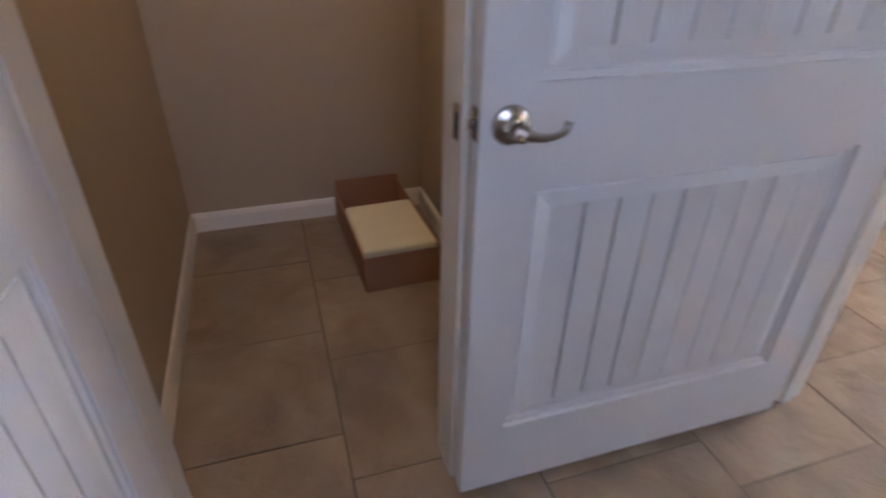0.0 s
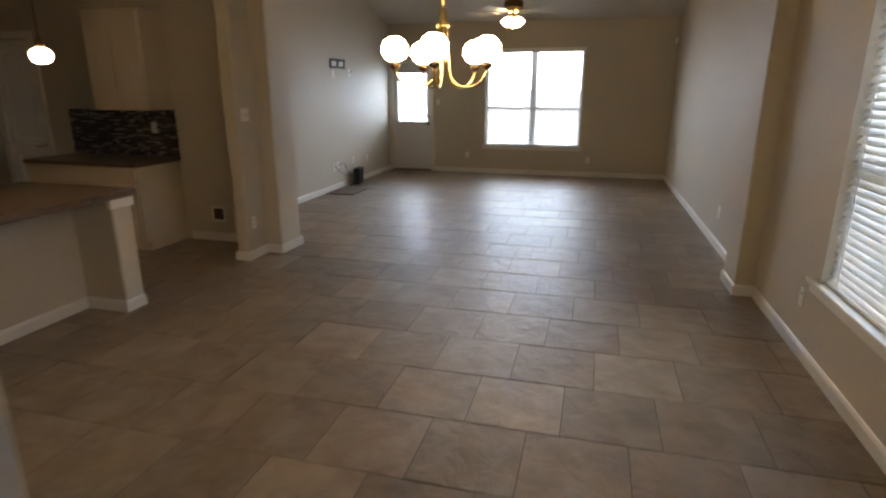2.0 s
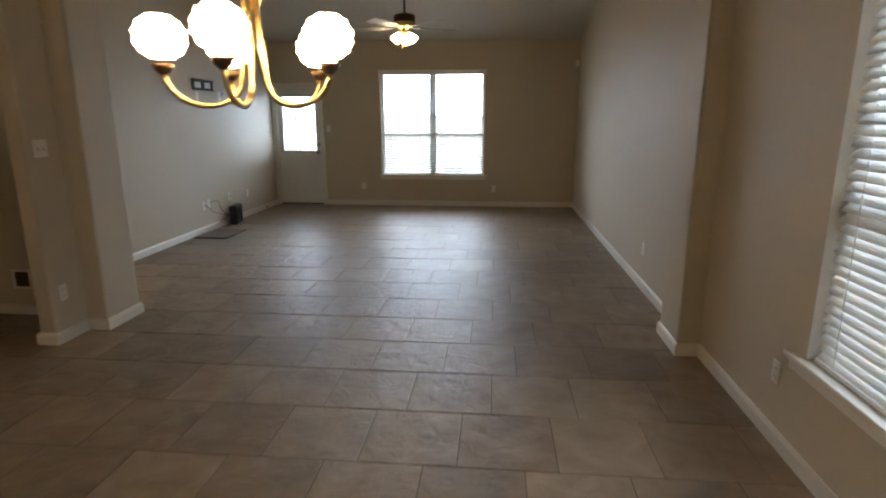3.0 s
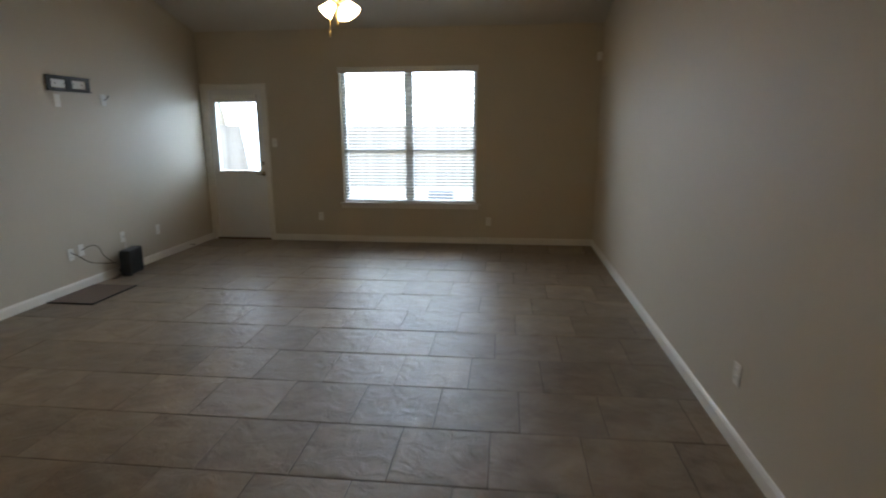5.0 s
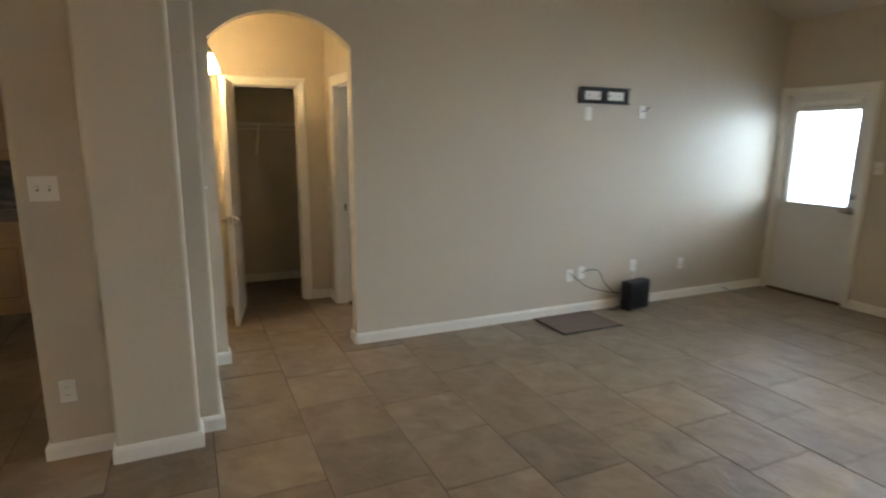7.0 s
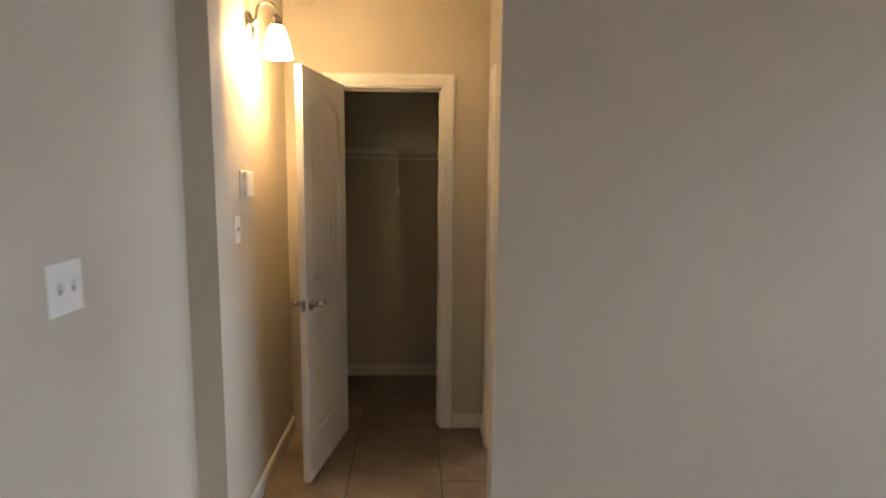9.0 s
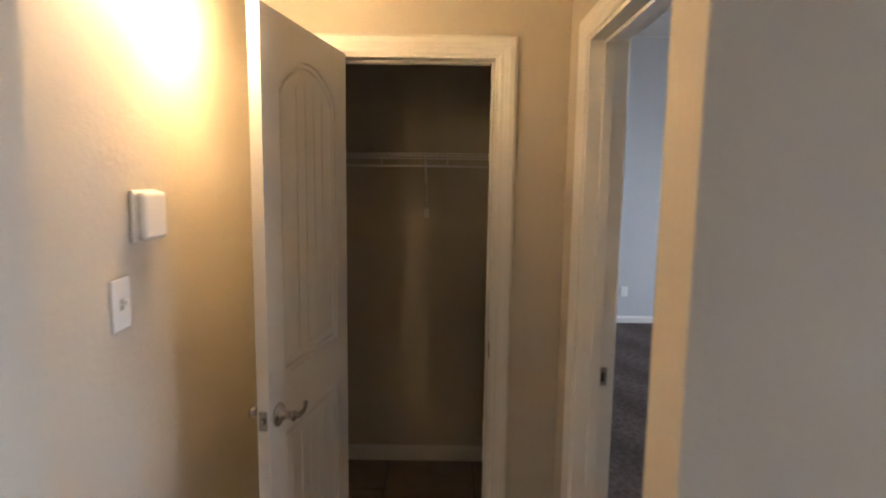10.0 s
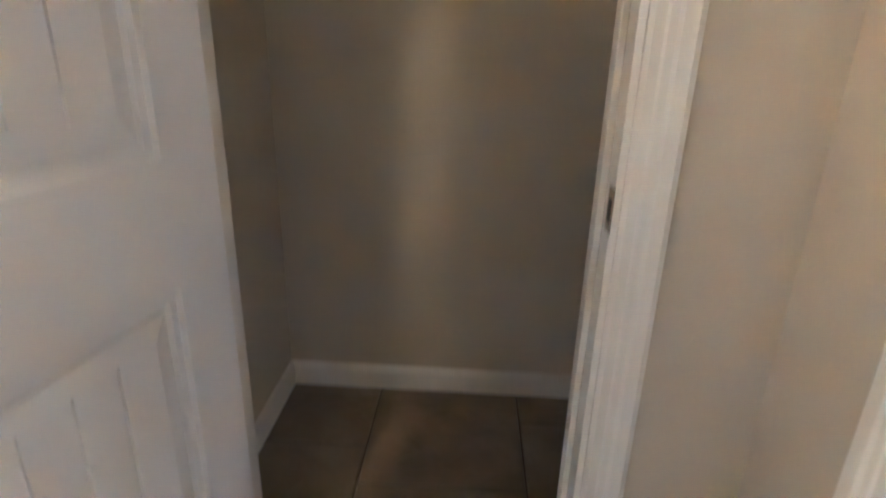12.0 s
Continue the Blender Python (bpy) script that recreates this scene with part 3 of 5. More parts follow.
# wall with the bracket, and the arched way to the hall
AY0, AY1, AZS, AZC = -5.546, -4.615, 2.195, 2.398
bm = bmesh.new()
for v in (-T, 0.0):
    def q(pts, v=v):
        bm.faces.new([bm.verts.new((v, y, z)) for y, z in pts])
    q([(AY1, 0), (0.0, 0), (0.0, 4.0), (AY1, 4.0)])
    q([(-5.685, 0), (AY0, 0), (AY0, 4.0), (-5.685, 4.0)])
arc = [AY0 + (AY1 - AY0) * i / 28 for i in range(29)]
for a, b in zip(arc, arc[1:]):
    za, zb = top_of(a, AY0, AY1, AZS, AZC), top_of(b, AY0, AY1, AZS, AZC)
    for v in (-T, 0.0):
        bm.faces.new([bm.verts.new((v, y, z)) for y, z in ((a, za), (b, zb), (b, 4.0), (a, 4.0))])
    bm.faces.new([bm.verts.new(p) for p in ((-T, a, za), (0.0, a, za), (0.0, b, zb), (-T, b, zb))])
for y, z1 in ((AY0, AZS), (AY1, AZS), (-5.685, 4.0), (0.0, 4.0)):
    bm.faces.new([bm.verts.new(p) for p in ((-T, y, 0), (0.0, y, 0), (0.0, y, z1), (-T, y, z1))])
bmesh.ops.remove_doubles(bm, verts=bm.verts[:], dist=0.0005)
es = [e for e in bm.edges if abs(e.verts[0].co.y - e.verts[1].co.y) < 1e-4 and abs(e.verts[0].co.x - e.verts[1].co.x) < 1e-4 and min(abs(e.verts[0].co.y - AY0), abs(e.verts[0].co.y - AY1)) < 1e-3 and max(e.verts[0].co.z, e.verts[1].co.z) < AZS + 0.01]
arc_es = [e for e in bm.edges if abs(e.verts[0].co.x - e.verts[1].co.x) < 1e-4 and all(AY0 - 1e-3 <= v.co.y <= AY1 + 1e-3 and abs(v.co.z - top_of(v.co.y, AY0, AY1, AZS, AZC)) < 1e-3 for v in e.verts)]
bmesh.ops.bevel(bm, geom=list(set(es)), offset=0.016, segments=4, affect="EDGES", profile=0.5)
tagged(obj("wall_arch", bm, WALL), "greige drywall wall with an arched opening to a hall", "wall", kind="structure")

# kitchen divider: stub wall with a thicker pilaster, turning into the wall beside the arch
divider = [(0.81, -6.44), (0.94, -6.44), (0.94, -6.14), (1.10, -6.14), (1.10, -5.757), (0.95, -5.757), (0.95, -5.648), (0.0, -5.648), (0.0, -5.685), (-T, -5.685), (-T, -5.87), (0.81, -5.87)]
tagged(obj("wall_divider", prism(divider, 0, 4.0, (0, 1, 3, 4, 6), 0.02), WALL), "greige drywall divider with bullnose corners", "wall", kind="structure")
tagged(obj("wall_pilaster", prism([(5.285, -6.242), (5.285, -5.84), (5.142, -5.84), (5.142, -6.242)], 0, 4.0, (2, 3), 0.02), WALL), "greige drywall pilaster with bullnose corners", "wall", kind="structure")
tagged(obj("wall_header", box(0.95, 5.142, -6.30, -5.80, 2.75, 4.0), WALL), "greige drywall header between dining and living areas", "wall", kind="structure")

# hall and its closet
wall("wall_hall_left", "y", -5.665, -5.635, -2.45, -T, 0, 2.75)
wall("wall_closet_left", "y", -5.635, -5.553, -2.45, -1.512, 0, 2.75)
HX, CY0, CY1 = -1.402, -5.363, -4.736
wall("wall_hall_end", "x", HX - 0.11, HX, -5.635, -4.48, 0, 2.75, [(CY0, CY1, 0, 2.045)])
BX0, BX1 = -1.134, -0.28
wall("wall_hall_right", "y", -4.48, -4.36, -2.45, -T, 0, 3.3, [(BX0, BX1, 0, 2.045)])
wall("wall_closet_back", "x", -2.45, -2.32, -5.553, -4.48, 0, 2.75)
wall("wall_bedroom_far", "x", -5.70, -5.52, -4.48, 0.0, 0, 3.6, mat=BED_WALL, label="pale grey painted bedroom wall")
wall("wall_bedroom_side", "y", -4.60, -4.48, -5.7, -2.45, 0, 3.6, mat=BED_WALL, label="pale grey painted bedroom wall")

# kitchen
wall("wall_kitchen_back", "y", -5.87, -5.67, -2.62, -T - 0.002, 0, 2.75, [(-2.46, -1.88, 0, 2.09)])
wall("wall_pantry_back", "y", -5.67, -5.666, -2.62, -1.7, 0, 2.75)
wall("wall_kitchen_left", "x", -2.62, -2.50, -10.6, -5.87, 0, 2.75)

# utility entry with its closet, and the dining room's near wall
DX0, DX1 = 3.405, 4.33
YD0, YD1 = -10.595, -10.475
wall("wall_dining_near", "y", YD0, YD1, -2.62, 5.285, 0, 2.75, [(DX0, DX1, 0, 2.06)])
EX = 3.385
SY0, SY1 = -12.215, -11.56
wall("wall_entry_left", "x", EX - 0.11, EX, -13.6, YD0, 0, 2.75, [(SY0, SY1, 0, 2.06)], mat=ROOM_A_WALL, label="tan painted drywall wall")
wall("wall_entry_rear", "y", -13.6, -13.45, EX, 5.285, 0, 2.75, mat=ROOM_A_WALL, label="tan painted drywall wall")
wall("wall_store_back", "x", 1.758, 1.878, -12.365, -11.115, 0, 2.75, mat=ROOM_A_WALL, label="tan painted closet wall")
wall("wall_store_left", "y", -12.365, -12.28, 1.878, EX - 0.11, 0, 2.75, mat=ROOM_A_WALL, label="tan painted closet wall")
wall("wall_store_right", "y", -11.235, -11.115, 1.878, EX - 0.11, 0, 2.75, mat=ROOM_A_WALL, label="tan painted closet wall")

# ceilings
tagged(obj("ceiling_flat", box(-2.62, 5.44, -13.6, -6.30, 2.75, 2.9), CEIL), "textured off-white flat ceiling", "ceiling", kind="structure")
tagged(obj("ceiling_hall", box(-2.62, -T, -5.87, -4.36, 2.75, 2.9), CEIL), "textured off-white flat ceiling", "ceiling", kind="structure")
tagged(obj("ceiling_kitchen", box(-2.62, 0.94, -6.30, -5.65, 2.75, 2.9), CEIL), "textured off-white flat ceiling", "ceiling", kind="structure")
tagged(obj("ceiling_bedroom", box(-5.7, -T, -4.60, 0.15, 3.15, 3.28), CEIL), "textured off-white bedroom ceiling", "ceiling", kind="structure")
bm = bmesh.new()
prof = [(0.15, 2.74), (-3.1, 3.60), (-6.3, 3.60), (-6.3, 3.75), (-3.1, 3.75), (0.15, 2.89)]
A = [bm.verts.new((-T, y, z)) for y, z in prof]
B = [bm.verts.new((5.44, y, z)) for y, z in prof]
for i in range(6):
    bm.faces.new((A[i], A[(i + 1) % 6], B[(i + 1) % 6], B[i]))
bm.faces.new(A)
bm.faces.new(B[::-1])
tagged(obj("ceiling_vault", bm, CEIL), "textured off-white vaulted ceiling sloping to the back wall", "ceiling", kind="structure")

# carpet
tagged(obj("carpet", box(-5.52, -T, -4.38, 0.0, -0.003, 0.013), CARPET), "taupe cut-pile carpet with vacuum marks", "carpet", kind="structure")

# baseboards (the room lies on the left of each run)
baseboard([(0.928, 0.0), (5.285, 0.0)][::-1])
baseboard([(5.285, 0.0), (5.285, -5.84), (5.142, -5.84), (5.142, -6.242), (5.285, -6.242), (5.285, YD1)][::-1])
baseboard([(0.0, AY1), (0.0, -0.0)][::-1])
baseboard([(-T, -5.635), (-T, -5.546), (0.0, -5.546), (0.0, -5.648), (0.95, -5.648), (0.95, -5.757), (1.10, -5.757), (1.10, -6.14), (0.94, -6.14), (0.94, -6.44), (0.81, -6.44), (0.81, -5.87), (-0.13, -5.87)])
baseboard([(HX, -5.635), (-T, -5.635)])
baseboard([(HX, -4.48), (HX, -4.665)])
baseboard([(0.0, AY1), (-T, AY1), (-T, -4.48), (-0.21, -4.48)])
baseboard([(-1.192, -4.48), (HX, -4.48)])
baseboard([(HX - 0.11, -4.48), (-2.32, -4.48), (-2.32, -5.553), (HX - 0.11, -5.553)])
baseboard([(-T - 0.002, -4.36), (-T - 0.002, 0.0), (-5.52, 0.0), (-5.52, -4.48), (-2.45, -4.48)])
baseboard([(EX - 0.11, SY1 + 0.01), (EX - 0.11, -11.235), (1.878, -11.235), (1.878, -12.28), (EX - 0.11, -12.28)])
baseboard([(EX, YD0), (EX, SY1 + 0.065)])
baseboard([(EX, SY0 - 0.065), (EX, -13.45), (5.285, -13.45), (5.285, YD0), (DX1 + 0.065, YD0)])
baseboard([(DX1 + 0.065, YD1), (5.285, YD1)])
baseboard([(-2.5, YD1), (DX0 - 0.065, YD1)])

# windows, doors -----------------------------------------------------------
w1 = sash_window("window_1", "y", 0.0, 0.15, WX0, WX1, WZ0, WZ1, 1, "white vinyl double window with blinds and sill", 2, 1.25)
stool(w1, "y", 0.0, 1, WX0, WX1, WZ0)
slat_blind("window_blind", "y", 0.045, WX0 + 0.014, WX1 - 0.014, WZ0 + 0.01, WZ1 - 0.005, "white horizontal slat blind in the back window", 14)
w2 = sash_window("window_2", "x", 5.285, 5.435, -8.36, -7.42, 0.50, 2.20, 1, "white vinyl single-hung window with sill", 1, 1.20)
stool(w2, "x", 5.285, 1, -8.44, -7.34, 0.50)
part("valance", box(WX0 - 0.02, WX1 + 0.015, -0.022, -0.004, WZ1 - 0.07, WZ1 + 0.008, 0.004), BLIND, bpy.data.objects["window_blind"], "flat white valance over the head rail")
slat_blind("window_blind", "x", 5.33, -8.345, -7.435, 0.51, 2.19, "white horizontal slat blind in the dining window", 48)
w3 = sash_window("window_3", "y", 0.0, 0.15, -3.7, -2.1, 0.75, 2.25, 1, "white vinyl bedroom window", 2)

# unseen window, added only so the entry fill lamp can shine in
w4 = sash_window("fill_window_entry", "x", 5.285, 5.435, -12.25, -11.40, 1.35, 2.35, 1, "unseen white vinyl window added to let fill light into the utility entry", 1)

# back door with a half-light
door_frame("door_frame_back", "y", 0.0, 0.15, 0.068, 0.87, 2.055, "white painted casing of the back door", None, None, (-1,))
bd = tagged(new("door_back"), "closed white steel door with a glazed upper half and blind", "door", kind="structure")
bm = bmesh.new()
x0, x1, y0, y1 = 0.079, 0.851, 0.040, 0.084
GX0, GX1, GZ0, GZ1 = 0.185, 0.760, 0.965, 1.875
for r in ((x0, GX0, 0.02, 2.042), (GX1, x1, 0.02, 2.042), (GX0, GX1, 0.02, GZ0), (GX0, GX1, GZ1, 2.042)):
    box(r[0], r[1], y0, y1, r[2], r[3], 0, bm)
part("door_slab", bm, DOOR, bd)
bm = bmesh.new()
for r in ((GX0 - 0.03, GX0, GZ0 - 0.03, GZ1 + 0.03), (GX1, GX1 + 0.03, GZ0 - 0.03, GZ1 + 0.03), (GX0, GX1, GZ0 - 0.03, GZ0), (GX0, GX1, GZ1, GZ1 + 0.03)):
    box(r[0], r[1], y0 - 0.012, y0 + 0.002, r[2], r[3], 0.004, bm)
part("light_frame", bm, DOOR, bd)
g = part("pane", box(GX0, GX1, 0.060, 0.064, GZ0, GZ1), GLASS, bd)
g.visible_shadow = False
for a, b in ((0.18, 0.44), (0.49, 0.75)):
    bm = bmesh.new()
    panel_relief(bm, a, b, 0.20, 0.80, 0.80, y0 - 0.0005, -1, 0)
    part("lower_panel", bm, DOOR, bd)
lever_handle(bd, 0.80, 0.92, y0, -1, -1)
part("deadbolt", lathe([(0, 0), (0.028, 0), (0.026, 0.012), (0.014, 0.015), (0.012, 0.028), (0, 0.029)], 20, m=Matrix.Translation((0.80, y0, 1.06)) @ Matrix.Rotation(radians(90), 4, "X")), NICKEL, bd, "", True)
part("threshold", box(0.06, 0.87, -0.01, 0.15, 0.0, 0.018, 0.004), BRONZE, bd)
slat_blind("door_blind", "y", 0.018, GX0 - 0.02, GX1 + 0.02, GZ0 - 0.02, GZ1 + 0.10, "small white slat blind on the back door", 1, 0.025, 0.022)

# entry door, standing open at a right angle
door_frame("door_frame_entry", "y", YD0, YD1, DX0, DX1, 2.06, "white painted casing and jambs of the entry doorway", YD0 + 0.045, (DX1 - 0.016, YD0 + 0.02))
d1 = panel_door("door_entry", 0.962, 2.03, "white two-panel plank door standing open, nickel lever", 0.098, (0.205, 0.825), (1.005, 1.80, 1.90), 8, 0.94)
d1.matrix_world = pose(3.411, YD0 - 0.012, 0.012, 0, 0, -90)
# store closet
door_frame("door_frame_store", "x", EX - 0.11, EX, SY0, SY1, 2.06, "white painted casing of the storage closet", None, (SY1 - 0.016, EX - 0.03))
d2 = panel_door("door_store", 0.62, 2.03, "white two-panel plank closet door standing wide open", 0.10, (0.222, 0.845), (1.04, 1.80, 1.90), 4, 0.945)
d2.matrix_world = pose(EX + 0.004, SY0 - 0.022, 0.012, 0, 0, -6)
# hall closet
door_frame("door_frame_closet", "x", HX - 0.11, HX, CY0, CY1, 2.045, "white painted casing of the hall closet", HX - 0.075, (CY1 - 0.016, HX - 0.008))
d3 = panel_door("door_closet", 0.612, 2.02, "white two-panel arched plank closet door standing open", 0.10, (0.22, 0.83), (1.0, 1.83, 1.92), 4, 0.90, cut=0.004)
d3.matrix_world = pose(-1.376, -5.332, 0.012, 0, 0, -10.7)
# bedroom
door_frame("door_frame_bedroom", "y", -4.48, -4.36, BX0, BX1, 2.045, "white painted casing of the bedroom doorway", -4.435, (BX0 + 0.016, -4.39))
# pantry
door_frame("door_frame_pantry", "y", -5.87, -5.67, -2.46, -1.88, 2.09, "painted casing of the pantry door", None, None, (-1,))
d4 = panel_door("door_pantry", 0.54, 2.05, "closed white two-panel pantry door", 0.09, (0.22, 0.83), (1.0, 1.83, 1.92), 3, 0.93)
d4.matrix_world = pose(-2.44, -5.86, 0.012, 0, 0, 0)

# things -------------------------------------------------------------------
# tiles of the floor
TW, TH, GAP = 0.4565, 0.4705, 0.005
tile_meshes = {}


def tile_mesh(w, h):
    key = (round(w, 3), round(h, 3))
    if key not in tile_meshes:
        bm = bmesh.new()
        e = 0.003
        a = [bm.verts.new((x, y, -0.0035)) for x, y in ((0, 0), (w, 0), (w, h), (0, h))]
        b = [bm.verts.new((x, y, -0.001)) for x, y in ((0, 0), (w, 0), (w, h), (0, h))]
        c = [bm.verts.new((x, y, 0.0)) for x, y in ((e, e), (w - e, e), (w - e, h - e), (e, h - e))]
        for lo, hi in ((a, b), (b, c)):
            for i in range(4):
                bm.faces.new((lo[i], lo[(i + 1) % 4], hi[(i + 1) % 4], hi[i]))
        bm.faces.new(c)
        me = bpy.data.meshes.new("tile")
        bm.to_mesh(me)
        bm.free()
        me.materials.append(TILE)
        tile_meshes[key] = me
    return tile_meshes[key]


spots_ = []
XA, XB, YA, YB = -2.5, 5.285, -13.45, 0.0
for k in range(-7, 23):
    y1 = -2.8765 - TH * k
    y0 = y1 - TH
    base = 4.234 - 0.152 * k
    n0 = math.floor((XA - base) / TW)
    x = base + n0 * TW
    while x < XB:
        a, b, c, d = max(x, XA), min(x + TW, XB), max(y0, YA), min(y1, YB)
        if c > -4.43:
            a = max(a, -T)
        if b - a > 0.03 and d - c > 0.03:
            if not (b < 1.7 and d < -10.8):
                spots_.append((a + GAP / 2, b - GAP / 2, c + GAP / 2, d - GAP / 2))
        x += TW
spots_.sort(key=lambda s: (abs((s[0] + s[1]) / 2 - 3.0) * 1.0 + max(0.0, -9.9 - s[2]) + max(0.0, s[3] + 2.4)))
tilt_rng = random.Random(17)
for a, b, c, d in spots_[:300]:
    ob = new("tile", tile_mesh(b - a, d - c))
    ob.location = (a, c, 0)
    # no tile lies quite level
    ob.rotation_euler = (tilt_rng.uniform(-0.003, 0.003), tilt_rng.uniform(-0.003, 0.003), 0)
    ob.parent = floor_slab
bm = bmesh.new()
for a, b, c, d in spots_[300:]:
    q = [bm.verts.new((x, y, 0.0)) for x, y in ((a + 0.003, c + 0.003), (b - 0.003, c + 0.003), (b - 0.003, d - 0.003), (a + 0.003, d - 0.003))]
    r = [bm.verts.new((x, y, -0.0035)) for x, y in ((a, c), (b, c), (b, d), (a, d))]
    bm.faces.new(q)
    for i in range(4):
        bm.faces.new((r[i], r[(i + 1) % 4], q[(i + 1) % 4], q[i]))
tagged(part("tiles", bm, TILE, floor_slab), kind="stuff")

# living room ----------------------------------------------------------------


def wall_plate(name, pos, normal, label, kind="outlet", gangs=1, category="outlet"):
    """A cover plate with its devices; pos is on the wall's face, normal is the way it looks ('+x', '-x', '+y', '-y')."""
    e = tagged(new(name), label, category, "wall outlets" if category == "outlet" else "light switches" if category == "switch" else "")
    w = 0.070 + 0.046 * (gangs - 1)
    part("plate", box(-w / 2, w / 2, 0.0, 0.006, -0.057, 0.057, 0.003), PLASTIC, e)
    for g in range(gangs):
        c = (g - (gangs - 1) / 2) * 0.046
        if kind == "outlet":
            for dz in (-0.02, 0.02):
                r = part("receptacle", box(c - 0.016, c + 0.016, 0.006, 0.0085, dz - 0.014, dz + 0.014, 0.002), PLASTIC, e)
                for dx in (-0.006, 0.006):
                    part("slot", box(c + dx - 0.0012, c + dx + 0.0012, 0.0085, 0.009, dz - 0.004, dz + 0.006), SLOT, r)
        elif kind == "switch":
            part("toggle_slot", box(c - 0.005, c + 0.005, 0.006, 0.007, -0.012, 0.012), GREY_SLOT, e)
            part("toggle", box(c - 0.004, c + 0.004, 0.006, 0.020, 0.000, 0.010, 0.002), PLASTIC, e)
        elif kind == "coax":
            part("jack", lathe([(0, 0), (0.006, 0), (0.006, 0.012), (0, 0.012)], 12, m=Matrix.Translation((c, 0.006, 0)) @ Matrix.Rotation(radians(-90), 4, "X")), NICKEL, e)
        elif kind == "blank":
            part("screw", box(c - 0.002, c + 0.002, 0.006, 0.0068, 0.040, 0.044), NICKEL, e)
            part("insert", box(c - 0.017, c + 0.017, 0.006, 0.009, -0.034, 0.034, 0.002), PLASTIC, e)
    turn = {"+y": 0, "-y": 180, "+x": -90, "-x": 90}[normal]
    e.matrix_world = pose(*pos, 0, 0, turn)
    return e


wall_plate("wall_outlet", (0, -2.618, 0.36), "+x", "white duplex outlet with a plugged cable")
wall_plate("cable_jack", (0, -2.485, 0.377), "+x", "white cable jack plate low on the wall", "coax", 1, "cable jack")
wall_plate("cable_jack", (0, -1.874, 0.39), "+x", "white jack plate above the black box", "coax", 1, "cable jack")
wall_plate("wall_outlet", (0, -1.25, 0.36), "+x", "white duplex outlet near the back door")
wall_plate("media_plate", (0, -2.508, 1.80), "+x", "white recessed media plate under the bracket", "blank", 1, "wall plate")
wall_plate("media_plate", (0, -1.90, 1.828), "+x", "white media plate with a dangling cable", "coax", 1, "wall plate")
part_ = bpy.data.objects["media_plate.001"]
part("cable_end", tube([(0.0, 0.008, 0.0), (-0.015, 0.03, 0.01), (-0.04, 0.035, 0.035), (-0.055, 0.03, 0.045)], 0.005, 8), BLACK, part_, "short black cable end", True)
wall_plate("light_switch", (1.005, 0, 1.342), "-y", "white toggle switch beside the back door", "switch", 1, "switch")
wall_plate("wall_outlet", (1.605, 0, 0.345), "-y", "white duplex outlet under the window")
pl = wall_plate("wall_outlet", (3.91, 0, 0.305), "-y", "white duplex outlet with a plugged-in freshener")
part("plug_in_freshener", box(-0.02, 0.02, 0.0085, 0.05, -0.04, 0.045, 0.01), PLASTIC, pl, "white plug-in freshener")
wall_plate("wall_outlet", (5.285, -4.716, 0.363), "-x", "white duplex outlet low on the long wall")
wall_plate("wall_outlet", (5.285, -7.20, 0.345), "-x", "white duplex outlet under the dining window")
wall_plate("light_switch", (0.94, -6.327, 1.335), "+x", "white two-gang toggle switch on the divider", "switch", 2, "switch")
wall_plate("wall_outlet", (0.94, -6.334, 0.347), "+x", "white duplex outlet low on the divider")
wall_plate("light_switch", (0.645, -5.648, 1.29), "+y", "white two-gang toggle switch beside the arch", "switch", 2, "switch")
wall_plate("light_switch", (-0.475, -5.635, 1.307), "+y", "white toggle switch in the hall", "switch", 1, "switch")
for y, z in ((-2.88, 0.37), (-0.90, 0.34)):
    wall_plate("wall_outlet", (-5.52, y, z), "+x", "white duplex outlet on the bedroom wall")

# television bracket
br = tagged(new("tv_bracket"), "black steel television wall bracket with two openings", "bracket")
y0, y1, z0, z1 = -2.618, -2.083, 1.884, 2.022
bm = bmesh.new()
for a, b, c, d in ((y0, y1, z0, z0 + 0.03), (y0, y1, z1 - 0.03, z1), (y0, y0 + 0.05, z0 + 0.03, z1 - 0.03), (y1 - 0.05, y1, z0 + 0.03, z1 - 0.03), ((y0 + y1) / 2 - 0.035, (y0 + y1) / 2 + 0.035, z0 + 0.03, z1 - 0.03)):
    box(0.004, 0.016, a, b, c, d, 0.002, bm)
part("plate", bm, IRON, br)
for z in (z0, z1 - 0.012):
    part("rail", box(0.012, 0.034, y0, y1, z, z + 0.012, 0.002), IRON, br)
for y in (y0 + 0.09, y1 - 0.11, y0 + 0.20, y1 - 0.22):
    part("bolt", lathe([(0, 0), (0.008, 0), (0.008, 0.006), (0, 0.007)], 8, m=Matrix.Translation((0.016, y, (z0 + z1) / 2)) @ Matrix.Rotation(radians(90), 4, "Y")), NICKEL, br)
part("inset", box(0.002, 0.006, y0 + 0.055, (y0 + y1) / 2 - 0.04, z0 + 0.036, z1 - 0.036), PLASTIC, br, "pale recessed plate")
part("inset", box(0.002, 0.006, (y0 + y1) / 2 + 0.04, y1 - 0.055, z0 + 0.036, z1 - 0.036), PLASTIC, br, "pale recessed plate")
br.location.x = 0.002

